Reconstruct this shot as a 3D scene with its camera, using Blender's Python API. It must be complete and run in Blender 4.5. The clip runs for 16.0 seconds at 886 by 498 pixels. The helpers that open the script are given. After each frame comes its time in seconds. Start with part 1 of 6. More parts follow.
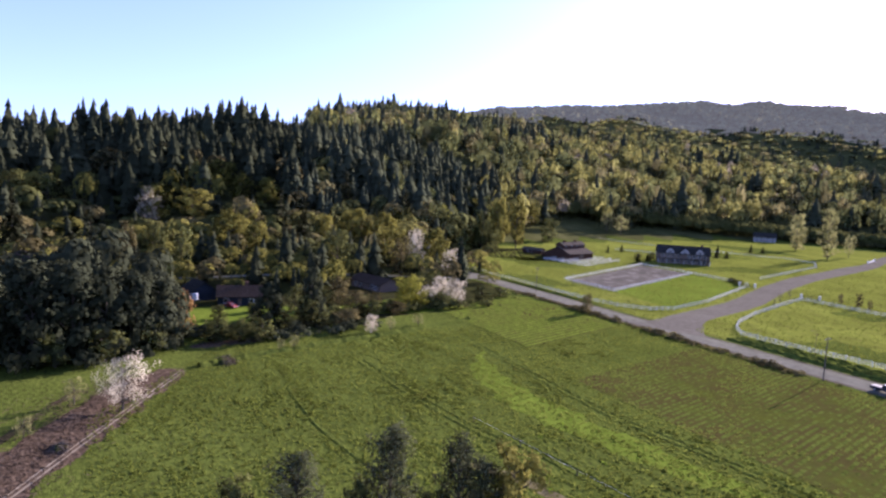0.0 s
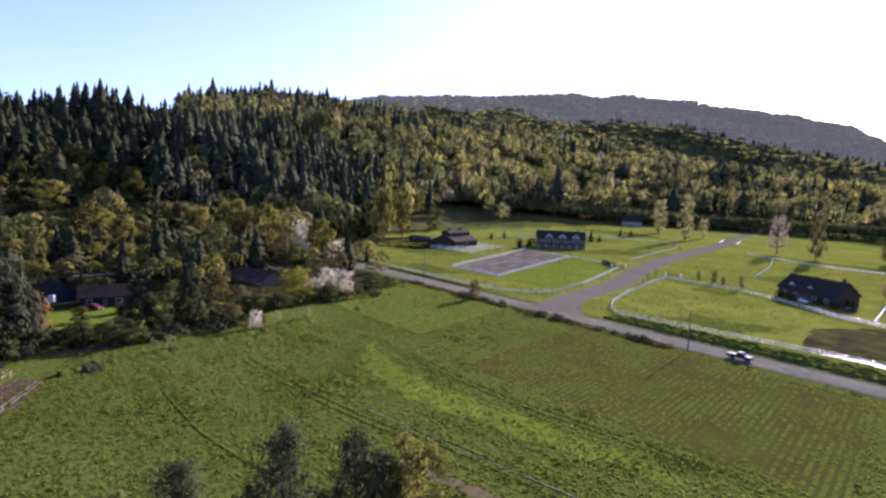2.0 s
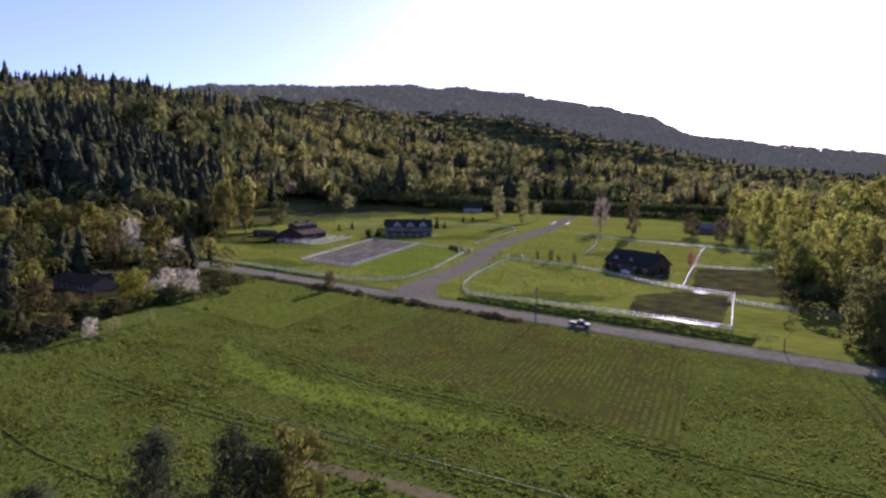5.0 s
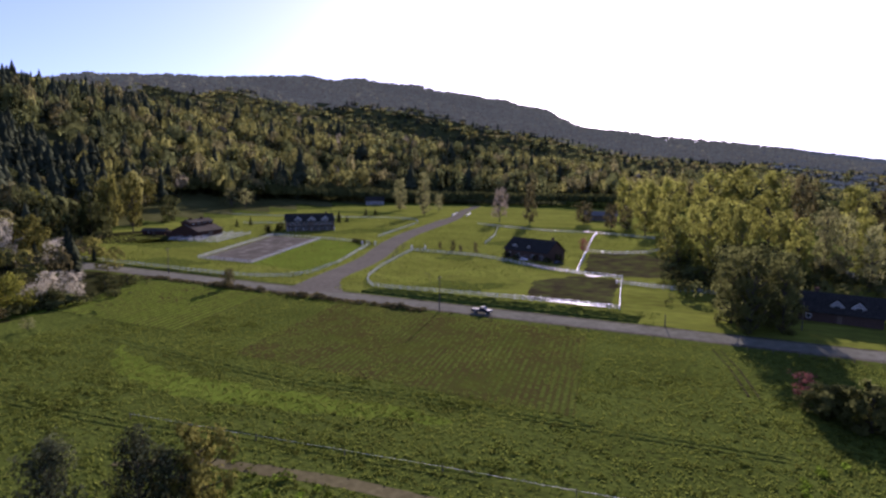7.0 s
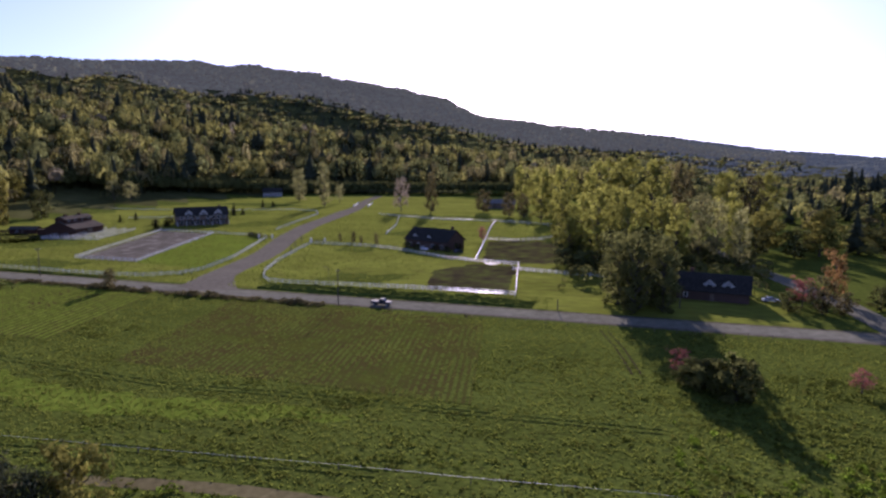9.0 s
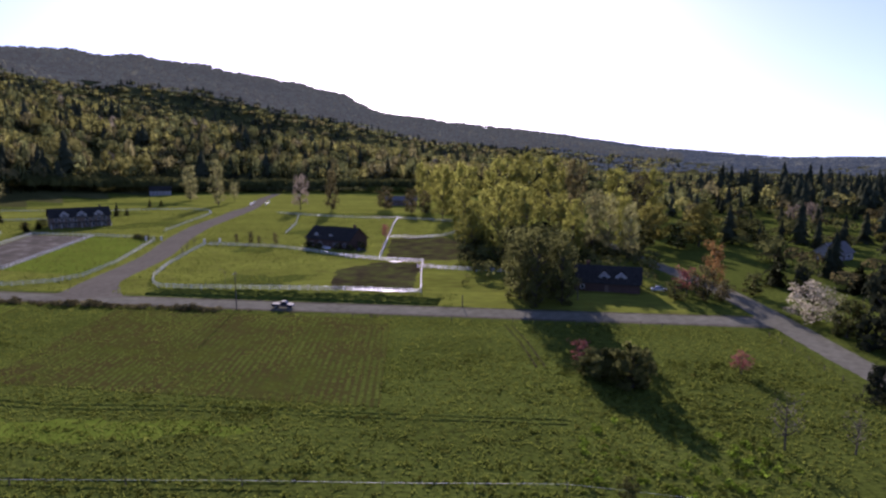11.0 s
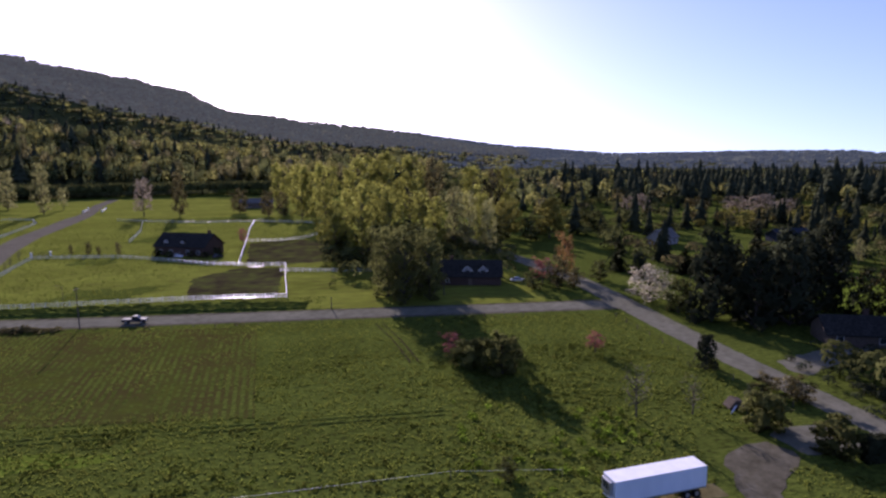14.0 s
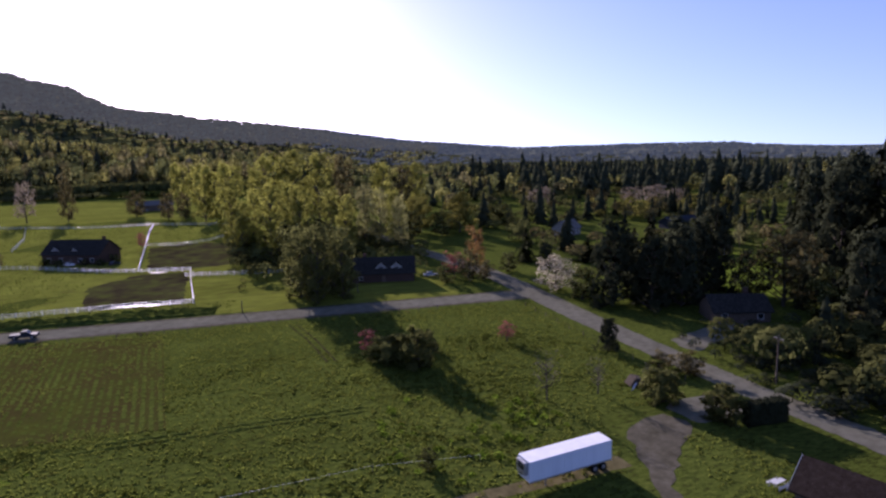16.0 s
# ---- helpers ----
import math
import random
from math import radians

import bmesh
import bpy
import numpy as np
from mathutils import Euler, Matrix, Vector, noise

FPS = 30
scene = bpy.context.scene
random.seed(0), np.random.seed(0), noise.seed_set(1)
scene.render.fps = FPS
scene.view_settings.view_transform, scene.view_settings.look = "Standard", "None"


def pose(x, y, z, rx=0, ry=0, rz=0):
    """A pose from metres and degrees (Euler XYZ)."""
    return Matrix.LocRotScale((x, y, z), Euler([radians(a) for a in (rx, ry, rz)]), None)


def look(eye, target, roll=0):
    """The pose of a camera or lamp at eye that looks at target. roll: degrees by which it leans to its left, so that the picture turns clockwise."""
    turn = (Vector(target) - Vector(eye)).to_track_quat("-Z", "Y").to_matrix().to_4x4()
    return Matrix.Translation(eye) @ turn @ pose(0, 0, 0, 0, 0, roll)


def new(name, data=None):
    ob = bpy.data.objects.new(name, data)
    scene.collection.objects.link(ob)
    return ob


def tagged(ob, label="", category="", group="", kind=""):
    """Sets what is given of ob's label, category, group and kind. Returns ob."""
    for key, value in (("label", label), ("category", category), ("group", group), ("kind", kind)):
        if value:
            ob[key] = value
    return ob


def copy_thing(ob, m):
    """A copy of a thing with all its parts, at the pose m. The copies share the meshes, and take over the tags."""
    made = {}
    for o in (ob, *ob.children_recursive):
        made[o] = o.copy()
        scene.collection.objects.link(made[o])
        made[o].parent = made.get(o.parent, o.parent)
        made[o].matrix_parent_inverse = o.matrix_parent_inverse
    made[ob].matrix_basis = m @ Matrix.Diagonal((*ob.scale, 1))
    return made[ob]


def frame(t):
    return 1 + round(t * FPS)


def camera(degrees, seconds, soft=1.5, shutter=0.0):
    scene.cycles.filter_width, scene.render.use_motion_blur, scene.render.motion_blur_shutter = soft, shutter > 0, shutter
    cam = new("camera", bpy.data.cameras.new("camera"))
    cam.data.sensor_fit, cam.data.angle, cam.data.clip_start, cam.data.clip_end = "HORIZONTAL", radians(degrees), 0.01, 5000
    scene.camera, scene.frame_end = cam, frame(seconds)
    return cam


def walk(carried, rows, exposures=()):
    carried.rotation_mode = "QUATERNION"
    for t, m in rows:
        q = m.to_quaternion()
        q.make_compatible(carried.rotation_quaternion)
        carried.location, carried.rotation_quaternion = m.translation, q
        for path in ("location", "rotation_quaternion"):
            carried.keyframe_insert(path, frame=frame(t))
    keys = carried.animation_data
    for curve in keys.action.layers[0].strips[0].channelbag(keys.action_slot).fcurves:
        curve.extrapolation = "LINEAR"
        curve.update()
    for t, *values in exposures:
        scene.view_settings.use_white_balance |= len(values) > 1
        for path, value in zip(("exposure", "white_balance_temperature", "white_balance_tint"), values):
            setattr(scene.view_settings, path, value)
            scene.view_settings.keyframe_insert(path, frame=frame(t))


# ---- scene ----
cam = camera(71.49, 16.0, soft=2.5)
PATH = [
    (0, pose(0.00, -0.00, 40.00, 84.21, -2.79, 1.51)),
    (0.5, pose(0.01, 0.38, 40.03, 84.00, -2.70, -1.27)),
    (1, pose(-0.09, 0.73, 40.01, 83.86, -2.66, -3.96)),
    (1.5, pose(-0.26, 1.09, 39.87, 83.80, -2.53, -6.62)),
    (2, pose(-0.55, 1.52, 39.65, 83.72, -2.43, -9.21)),
    (2.5, pose(-1.01, 2.00, 39.42, 83.67, -2.29, -11.70)),
    (3, pose(-1.63, 2.31, 39.18, 83.64, -2.05, -14.20)),
    (3.5, pose(-2.34, 2.16, 38.99, 83.58, -1.85, -16.69)),
    (4, pose(-2.91, 1.87, 38.90, 83.52, -1.64, -19.13)),
    (6.5, pose(-4.68, -0.62, 38.74, 82.98, -0.49, -30.65)),
    (7, pose(-4.79, -1.13, 38.85, 82.79, -0.46, -32.92)),
    (7.5, pose(-4.61, -1.52, 39.05, 82.47, -0.37, -35.19)),
    (8, pose(-4.11, -1.80, 39.24, 82.12, -0.15, -37.43)),
    (8.5, pose(-3.51, -1.91, 39.33, 81.97, -0.07, -39.64)),
    (9, pose(-3.03, -1.86, 39.41, 81.82, -0.05, -41.90)),
    (11.5, pose(-2.40, -0.20, 39.69, 81.49, -0.08, -53.36)),
    (12, pose(-2.57, 0.01, 39.64, 81.51, -0.05, -55.63)),
    (12.5, pose(-2.93, 0.18, 39.63, 81.59, 0.06, -57.85)),
    (13, pose(-3.45, 0.34, 39.67, 81.52, 0.25, -60.00)),
    (13.5, pose(-3.90, 0.44, 39.81, 81.47, 0.44, -62.17)),
    (14, pose(-4.39, 0.45, 39.92, 81.35, 0.62, -64.33)),
    (14.5, pose(-4.94, 0.38, 40.03, 81.14, 0.87, -66.51)),
    (15, pose(-5.40, 0.29, 40.15, 81.00, 1.07, -68.64)),
    (15.5, pose(-5.72, 0.22, 40.25, 80.95, 1.24, -70.75)),
    (16, pose(-5.95, -0.02, 40.34, 80.82, 1.43, -72.74)),
]
walk(cam, PATH, [(0.0, 2.18, 5850, 48), (4.0, 1.66, 5850, 48), (7.0, 1.32, 5850, 48), (9.0, 1.34, 5850, 48), (12.5, 1.24, 5850, 48), (16.0, 1.08, 5850, 48)])

# ---------------------------------------------------------------- light
SUN_AZ, SUN_EL = 46.0, 17.0   # degrees clockwise from +y, and above the horizon

world = bpy.data.worlds.new("world")
scene.world = world
world.use_nodes = True
wn = world.node_tree
sky = wn.nodes.new("ShaderNodeTexSky")
sky.sky_type = "NISHITA"
sky.sun_disc = False
sky.sun_elevation = radians(SUN_EL)
sky.sun_rotation = radians(SUN_AZ)
sky.air_density, sky.dust_density, sky.ozone_density = 0.85, 0.6, 2.2
lift = wn.nodes.new("ShaderNodeVectorMath")   # a clear, thin layer of air at the horizon
lift.inputs[1].default_value = (0, 0, 0.11)
wn.links.new(wn.nodes.new("ShaderNodeTexCoord").outputs["Generated"], lift.inputs[0])
wn.links.new(lift.outputs["Vector"], sky.inputs["Vector"])
wn.links.new(sky.outputs["Color"], wn.nodes["Background"].inputs["Color"])
wn.nodes["Background"].inputs["Strength"].default_value = 0.092

sun_data = bpy.data.lights.new("sun", "SUN")
sun_data.energy, sun_data.angle, sun_data.color = 3.9, radians(0.6), (0.98, 0.96, 0.79)
sun = new("sun", sun_data)
saz, sel = radians(SUN_AZ), radians(SUN_EL)
sun_at = Vector((math.sin(saz) * math.cos(sel), math.cos(saz) * math.cos(sel), math.sin(sel))) * 200
sun.matrix_basis = look(sun_at, (0, 0, 0))

# ---------------------------------------------------------------- plan
# s runs along the country road, n across it away from the camera.
UX, UY = 0.508, -0.861
TURN = math.degrees(math.atan2(UY, UX))


def at(s, n):
    return (UX * s - UY * n, UY * s + UX * n)


def here(s, n, turn=0.0, z=None):
    x, y = at(s, n)
    return pose(x, y, float(ground_z(x, y)) if z is None else z, 0, 0, TURN + turn)


def smooth(a):
    a = np.clip(a, 0.0, 1.0)
    return a * a * (3 - 2 * a)


# Hills round the valley, by bearing: where the flat ends, a first shoulder, and the ridge.
BEARING = (-180, -60, -38, -20, -6, 2, 14, 28, 38, 46, 58, 70, 80, 90, 96, 101, 112, 140, 180)
FLAT_END = (500, 330, 300, 300, 335, 430, 560, 740, 740, 720, 800, 900, 900, 900, 900, 900, 900, 700, 500)
SHOULDER = (900, 540, 540, 570, 640, 850, 1080, 1180, 1180, 1180, 1250, 1500, 1550, 1600, 1600, 1600, 1600, 1300, 900)
SHOULDER_Z = (5, 50, 52, 71, 82, 92, 96, 72, 44, 26, 12, 5, 4, 3, 3, 3, 3, 3, 5)
RIDGE = (2500, 1500, 1500, 1500, 1550, 1650, 2000, 2350, 2400, 2400, 2600, 3000, 3100, 3200, 3200, 3200, 3200, 3000, 2500)
RIDGE_Z = (20, 100, 112, 150, 210, 234, 310, 348, 344, 303, 268, 200, 172, 150, 132, 84, 34, 40, 38, 16, 6, 10, 20)
RIDGE_BEARING = (-180, -60, -38, -20, -6, 2, 14, 24, 30.5, 37, 42, 45.5, 50.5, 57, 62, 69, 80, 89, 97, 102, 107, 140, 180)


def bump_noise(x, y, seed=0.0):
    """A smooth, rolling noise of about -1 to 1 on numpy arrays."""
    v = 0.0
    for k, (fx, fy, ph, amp) in enumerate(((0.011, 0.007, 0.3, 0.5), (-0.008, 0.013, 1.9, 0.4), (0.021, 0.017, 4.1, 0.25), (-0.031, 0.024, 2.2, 0.2), (0.047, -0.039, 5.0, 0.12))):
        v = v + amp * np.sin(x * fx + y * fy + ph + seed * (k + 1))
    return v


def value_noise(x, y, size, seed=0):
    """Smooth random patches of about the given size, 0 to 1."""
    x, y = np.asarray(x, float) / size, np.asarray(y, float) / size
    i, j = np.floor(x).astype(np.int64), np.floor(y).astype(np.int64)
    u, v = smooth(x - i), smooth(y - j)

    def cell(a, b):
        h = (a * 374761393 + b * 668265263 + seed * 974634777) & 0x7FFFFFFF
        h = ((h ^ (h >> 13)) * 1274126177) & 0x7FFFFFFF
        return ((h ^ (h >> 16)) & 0xFFFF) / 65535.0

    low = cell(i, j) * (1 - u) + cell(i + 1, j) * u
    high = cell(i, j + 1) * (1 - u) + cell(i + 1, j + 1) * u
    return low * (1 - v) + high * v


def ground_z(x, y):
    x, y = np.asarray(x, float), np.asarray(y, float)
    r = np.hypot(x, y)
    b = np.degrees(np.arctan2(x, y))
    r0, r1, z1 = (np.interp(b, BEARING, v) for v in (FLAT_END, SHOULDER, SHOULDER_Z))
    r2, z2 = np.interp(b, BEARING, RIDGE), np.interp(b, RIDGE_BEARING, RIDGE_Z)
    a = np.clip((r - r0) / (r1 - r0), 0, 1)
    first = z1 * (0.45 * a + 0.55 * smooth(a))
    c = np.clip((r - r1) / (r2 - r1), 0, 1.6)
    second = (z2 - z1) * np.where(c < 1, 0.6 * c + 0.4 * smooth(c), 1 - 0.7 * (c - 1) ** 2 * 2)
    rough = bump_noise(x, y) * np.clip((r - r0) / 200, 0, 1) * np.clip(3 + 0.006 * (r - r0), 0, 9) * np.clip(z1 / 40, 0.15, 1)
    return first + second + rough


# ---------------------------------------------------------------- mesh helpers
def mesh_of(name, verts, faces, material, tint=None, flat=True):
    """A mesh from numpy corners and triangles or quads."""
    verts, faces = np.asarray(verts, np.float32), np.asarray(faces, np.int32)
    me = bpy.data.meshes.new(name)
    me.vertices.add(len(verts))
    me.vertices.foreach_set("co", verts.ravel())
    k = faces.shape[1]
    me.loops.add(faces.size)
    me.loops.foreach_set("vertex_index", faces.ravel())
    me.polygons.add(len(faces))
    me.polygons.foreach_set("loop_start", np.arange(0, faces.size, k, dtype=np.int32))
    me.polygons.foreach_set("use_smooth", np.full(len(faces), not flat))
    if tint is not None:
        me.attributes.new("tint", "FLOAT", "POINT").data.foreach_set("value", np.asarray(tint, np.float32))
    me.update(calc_edges=True)
    if material:
        me.materials.append(material)
    return me


def soft_crown(me, out, amount=0.75):
    """Rounds the shading of a crown: leaves turn their outer side, and their normals lean to the crown's own."""
    out = np.asarray(out, float)
    fv = np.empty(len(me.loops), np.int32)
    me.loops.foreach_get("vertex_index", fv)
    fn = np.empty(len(me.polygons) * 3)
    me.polygons.foreach_get("normal", fn)
    fn = fn.reshape(-1, 3)
    size = np.empty(len(me.polygons), np.int32)
    me.polygons.foreach_get("loop_total", size)
    vn = np.zeros_like(out)
    vn[fv] = np.repeat(fn, size, 0)
    n = out / (np.linalg.norm(out, axis=1, keepdims=True) + 1e-9) * amount + vn * (1 - amount)
    n /= np.linalg.norm(n, axis=1, keepdims=True) + 1e-9
    me.polygons.foreach_set("use_smooth", np.ones(len(me.polygons), bool))
    me.normals_split_custom_set_from_vertices(n)


def bm_mesh(name, bm, material):
    me = bpy.data.meshes.new(name)
    bm.to_mesh(me)
    bm.free()
    if material:
        me.materials.append(material)
    return me


def part(name, bm, material, parent, label=""):
    ob = new(name, bm_mesh(name, bm, material) if isinstance(bm, bmesh.types.BMesh) else bm)
    ob.parent = parent
    return tagged(ob, label) if label else ob


def box(bm, x0, x1, y0, y1, z0, z1):
    vs = [bm.verts.new((x, y, z)) for z in (z0, z1) for x, y in ((x0, y0), (x1, y0), (x1, y1), (x0, y1))]
    for q in ((3, 2, 1, 0), (4, 5, 6, 7), (0, 1, 5, 4), (1, 2, 6, 5), (2, 3, 7, 6), (3, 0, 4, 7)):
        bm.faces.new([vs[i] for i in q])
    return bm


def boxes(*dims):
    bm = bmesh.new()
    for d in dims:
        box(bm, *d)
    return bm


def bevelled(bm, width, segments=1):
    bmesh.ops.bevel(bm, geom=bm.edges[:], offset=width, segments=segments, affect="EDGES", profile=0.5)
    return bm


def tube(bm, a, b, ra, rb, sides=6):
    """A tapered limb from a to b."""
    a, b = Vector(a), Vector(b)
    q = (b - a).to_track_quat("Z", "Y")
    rings = []
    for p, r in ((a, ra), (b, rb)):
        rings.append([bm.verts.new(p + q @ Vector((r * math.cos(k * math.tau / sides), r * math.sin(k * math.tau / sides), 0))) for k in range(sides)])
    for k in range(sides):
        bm.faces.new((rings[0][k], rings[0][(k + 1) % sides], rings[1][(k + 1) % sides], rings[1][k]))
    bm.faces.new(rings[1])
    return bm


def prism(bm, outline, y0, y1):
    """An outline in x, z drawn out along y."""
    a = [bm.verts.new((x, y0, z)) for x, z in outline]
    b = [bm.verts.new((x, y1, z)) for x, z in outline]
    bm.faces.new(a)
    bm.faces.new(b[::-1])
    for k in range(len(a)):
        bm.faces.new((a[k], b[k], b[(k + 1) % len(a)], a[(k + 1) % len(a)]))
    bmesh.ops.recalc_face_normals(bm, faces=bm.faces[:])
    return bm


def thing(name, m, label, category, group=""):
    ob = new(name)
    ob.empty_display_size = 0.5
    ob.matrix_basis = m
    return tagged(ob, label, category, group)


# ---------------------------------------------------------------- materials
def material(name, colours, scale=1.0, rough=0.9, relief=0.0, relief_scale=None, metal=0.0, stops=None, coarse=0.0, coarse_scale=0.05, vary=0.0, tint=False, see_through=0.0, gaps=0.0, stretch=None, grain=0.0):
    """colours: two or more, laid over noise of the given scale (per metre); coarse: darker and lighter stains at a second scale;
    vary: lighter or darker from piece to piece; see_through: light that passes a leaf; gaps: the open share between the twigs of a spray;
    grain: how many times longer the pattern runs along the road than across it."""
    m = bpy.data.materials.new(name)
    m.use_nodes = True
    nt = m.node_tree
    N, L = nt.nodes, nt.links
    bsdf = N["Principled BSDF"]
    bsdf.inputs["Roughness"].default_value = rough
    bsdf.inputs["Metallic"].default_value = metal
    bsdf.inputs["Specular IOR Level"].default_value = 0.5 if rough < 0.6 else 0.12 if rough < 0.8 else 0.0
    co = N.new("ShaderNodeTexCoord").outputs["Object"]
    if stretch:
        mp = N.new("ShaderNodeMapping")
        mp.inputs["Scale"].default_value = stretch[:3]
        mp.inputs["Rotation"].default_value = (0, 0, radians(stretch[3]) if len(stretch) > 3 else 0)
        L.new(co, mp.inputs["Vector"])
        co = mp.outputs["Vector"]
    if grain:
        mp = N.new("ShaderNodeMapping")
        mp.vector_type = "TEXTURE"
        mp.inputs["Scale"].default_value = (grain, 1, 1)
        mp.inputs["Rotation"].default_value = (0, 0, radians(TURN + 4))
        L.new(co, mp.inputs["Vector"])
        co = mp.outputs["Vector"]
    nz = N.new("ShaderNodeTexNoise")
    nz.inputs["Scale"].default_value, nz.inputs["Detail"].default_value, nz.inputs["Roughness"].default_value = scale, 6, 0.62
    L.new(co, nz.inputs["Vector"])
    ramp = N.new("ShaderNodeValToRGB")
    stops = stops or [0.32 + 0.36 * k / max(1, len(colours) - 1) for k in range(len(colours))]
    el = ramp.color_ramp.elements
    while len(el) < len(colours):
        el.new(0.5)
    for e, p, c in zip(el, stops, colours):
        e.position, e.color = p, (*c, 1)
    L.new(nz.outputs["Fac"], ramp.inputs["Fac"])
    colour = ramp.outputs["Color"]

    def brightness(value, low, high):
        nonlocal colour
        mr = N.new("ShaderNodeMapRange")
        mr.inputs["To Min"].default_value, mr.inputs["To Max"].default_value = low, high
        L.new(value, mr.inputs["Value"])
        mx = N.new("ShaderNodeVectorMath")
        mx.operation = "SCALE"
        L.new(colour, mx.inputs[0])
        L.new(mr.outputs["Result"], mx.inputs["Scale"])
        colour = mx.outputs["Vector"]

    if coarse:
        nc = N.new("ShaderNodeTexNoise")
        nc.inputs["Scale"].default_value, nc.inputs["Detail"].default_value = coarse_scale, 4
        L.new(co, nc.inputs["Vector"])
        brightness(nc.outputs["Fac"], 1 - coarse, 1 + coarse)
    if vary:
        brightness(N.new("ShaderNodeObjectInfo").outputs["Random"], 1 - vary, 1 + vary)
        brightness(N.new("ShaderNodeNewGeometry").outputs["Random Per Island"], 1 - vary, 1 + vary)
    if tint:
        at_node = N.new("ShaderNodeAttribute")
        at_node.attribute_name = "tint"
        brightness(at_node.outputs["Fac"], 0.45, 1.55)
    L.new(colour, bsdf.inputs["Base Color"])
    if relief:
        nb = N.new("ShaderNodeTexNoise")
        nb.inputs["Scale"].default_value, nb.inputs["Detail"].default_value = relief_scale or scale * 3, 5
        L.new(co, nb.inputs["Vector"])
        bp = N.new("ShaderNodeBump")
        bp.inputs["Strength"].default_value, bp.inputs["Distance"].default_value = 1.0, relief
        L.new(nb.outputs["Fac"], bp.inputs["Height"])
        L.new(bp.outputs["Normal"], bsdf.inputs["Normal"])
    if see_through:
        tr = N.new("ShaderNodeBsdfTranslucent")
        L.new(colour, tr.inputs["Color"])
        mix = N.new("ShaderNodeMixShader")
        mix.inputs["Fac"].default_value = see_through
        L.new(bsdf.outputs["BSDF"], mix.inputs[1])
        L.new(tr.outputs["BSDF"], mix.inputs[2])
        out = mix.outputs["Shader"]
        if gaps:
            clear = N.new("ShaderNodeMixShader")
            clear.inputs["Fac"].default_value = gaps
            L.new(out, clear.inputs[1])
            L.new(N.new("ShaderNodeBsdfTransparent").outputs["BSDF"], clear.inputs[2])
            out = clear.outputs["Shader"]
        L.new(out, N["Material Output"].inputs["Surface"])
    return m


M_FIELD = material("rough_grass", [(0.032, 0.038, 0.0105), (0.054, 0.068, 0.0125), (0.074, 0.096, 0.016), (0.1, 0.116, 0.022)], 1.5, 0.95, 0.12, 3.6, coarse=0.45, coarse_scale=0.07, stops=[0.34, 0.44, 0.54, 0.68], grain=2.0)
M_PASTURE = material("pasture_grass", [(0.1, 0.1, 0.023), (0.13, 0.147, 0.023), (0.165, 0.182, 0.03)], 0.35, 0.95, 0.14, 1.6, coarse=0.45, coarse_scale=0.045, grain=2.2)
M_LUSH = material("lush_grass", [(0.075, 0.1, 0.014), (0.1, 0.14, 0.016), (0.122, 0.16, 0.021)], 0.5, 0.95, 0.14, 2.5, coarse=0.3, coarse_scale=0.05)
M_TUFT = material("grass_tufts", [(0.086, 0.0904, 0.018), (0.114, 0.138, 0.023), (0.144, 0.163, 0.0295)], 0.3, 0.9, coarse=0.2, coarse_scale=0.04, tint=True, see_through=0.75)
M_LUSH_BLADE = material("lush_grass_blades", [(0.105, 0.165, 0.0153), (0.145, 0.215, 0.0213)], 0.3, 0.9, tint=True, see_through=0.7)
M_PLOUGH = material("sown_soil", [(0.054, 0.046, 0.014), (0.057, 0.051, 0.014), (0.055, 0.058, 0.013), (0.06, 0.068, 0.012)], 0.11, 0.95, 0.1, 3.0, coarse=0.25, coarse_scale=0.8, stops=[0.36, 0.45, 0.54, 0.66])
M_DIRT = material("bare_dirt", [(0.085, 0.072, 0.034), (0.115, 0.098, 0.046), (0.145, 0.125, 0.062)], 0.8, 0.95, 0.05, 4.0, coarse=0.3, coarse_scale=0.1)
M_MULCH = material("brush_litter", [(0.034, 0.024, 0.015), (0.08, 0.055, 0.035), (0.13, 0.094, 0.064)], 1.2, 0.95, 0.25, 2.0, coarse=0.4, coarse_scale=0.15)
M_ASPHALT = material("worn_asphalt", [(0.105, 0.102, 0.074), (0.135, 0.13, 0.096), (0.165, 0.158, 0.12)], 0.5, 0.9, 0.008, 20, coarse=0.3, coarse_scale=0.1)
M_DRIVE = material("estate_asphalt", [(0.0967, 0.0877, 0.0649), (0.121, 0.11, 0.0827), (0.145, 0.13, 0.0997)], 0.5, 0.9, 0.008, 20, coarse=0.2, coarse_scale=0.06)
M_GRAVEL = material("gravel", [(0.062, 0.056, 0.036), (0.098, 0.088, 0.06), (0.135, 0.122, 0.088)], 0.5, 0.9, 0.06, 6, coarse=0.35, coarse_scale=0.12)
M_SAND = material("arena_sand", [(0.075, 0.068, 0.052), (0.1, 0.09, 0.07), (0.2, 0.185, 0.15)], 0.2, 0.9, 0.05, 3, coarse=0.35, coarse_scale=0.06, stops=[0.36, 0.52, 0.66])
M_RUT = material("dry_straw", [(0.2, 0.165, 0.11), (0.27, 0.225, 0.155)], 1.0, 0.95, coarse=0.2, coarse_scale=0.2)
M_WATER = material("standing_water", [(0.02, 0.022, 0.02), (0.03, 0.03, 0.028)], 0.3, 0.06)
M_MUD = material("bare_mud", [(0.026, 0.021, 0.013), (0.042, 0.035, 0.018), (0.055, 0.06, 0.018), (0.075, 0.085, 0.02)], 0.16, 0.85, 0.1, 2, coarse=0.35, coarse_scale=0.05)
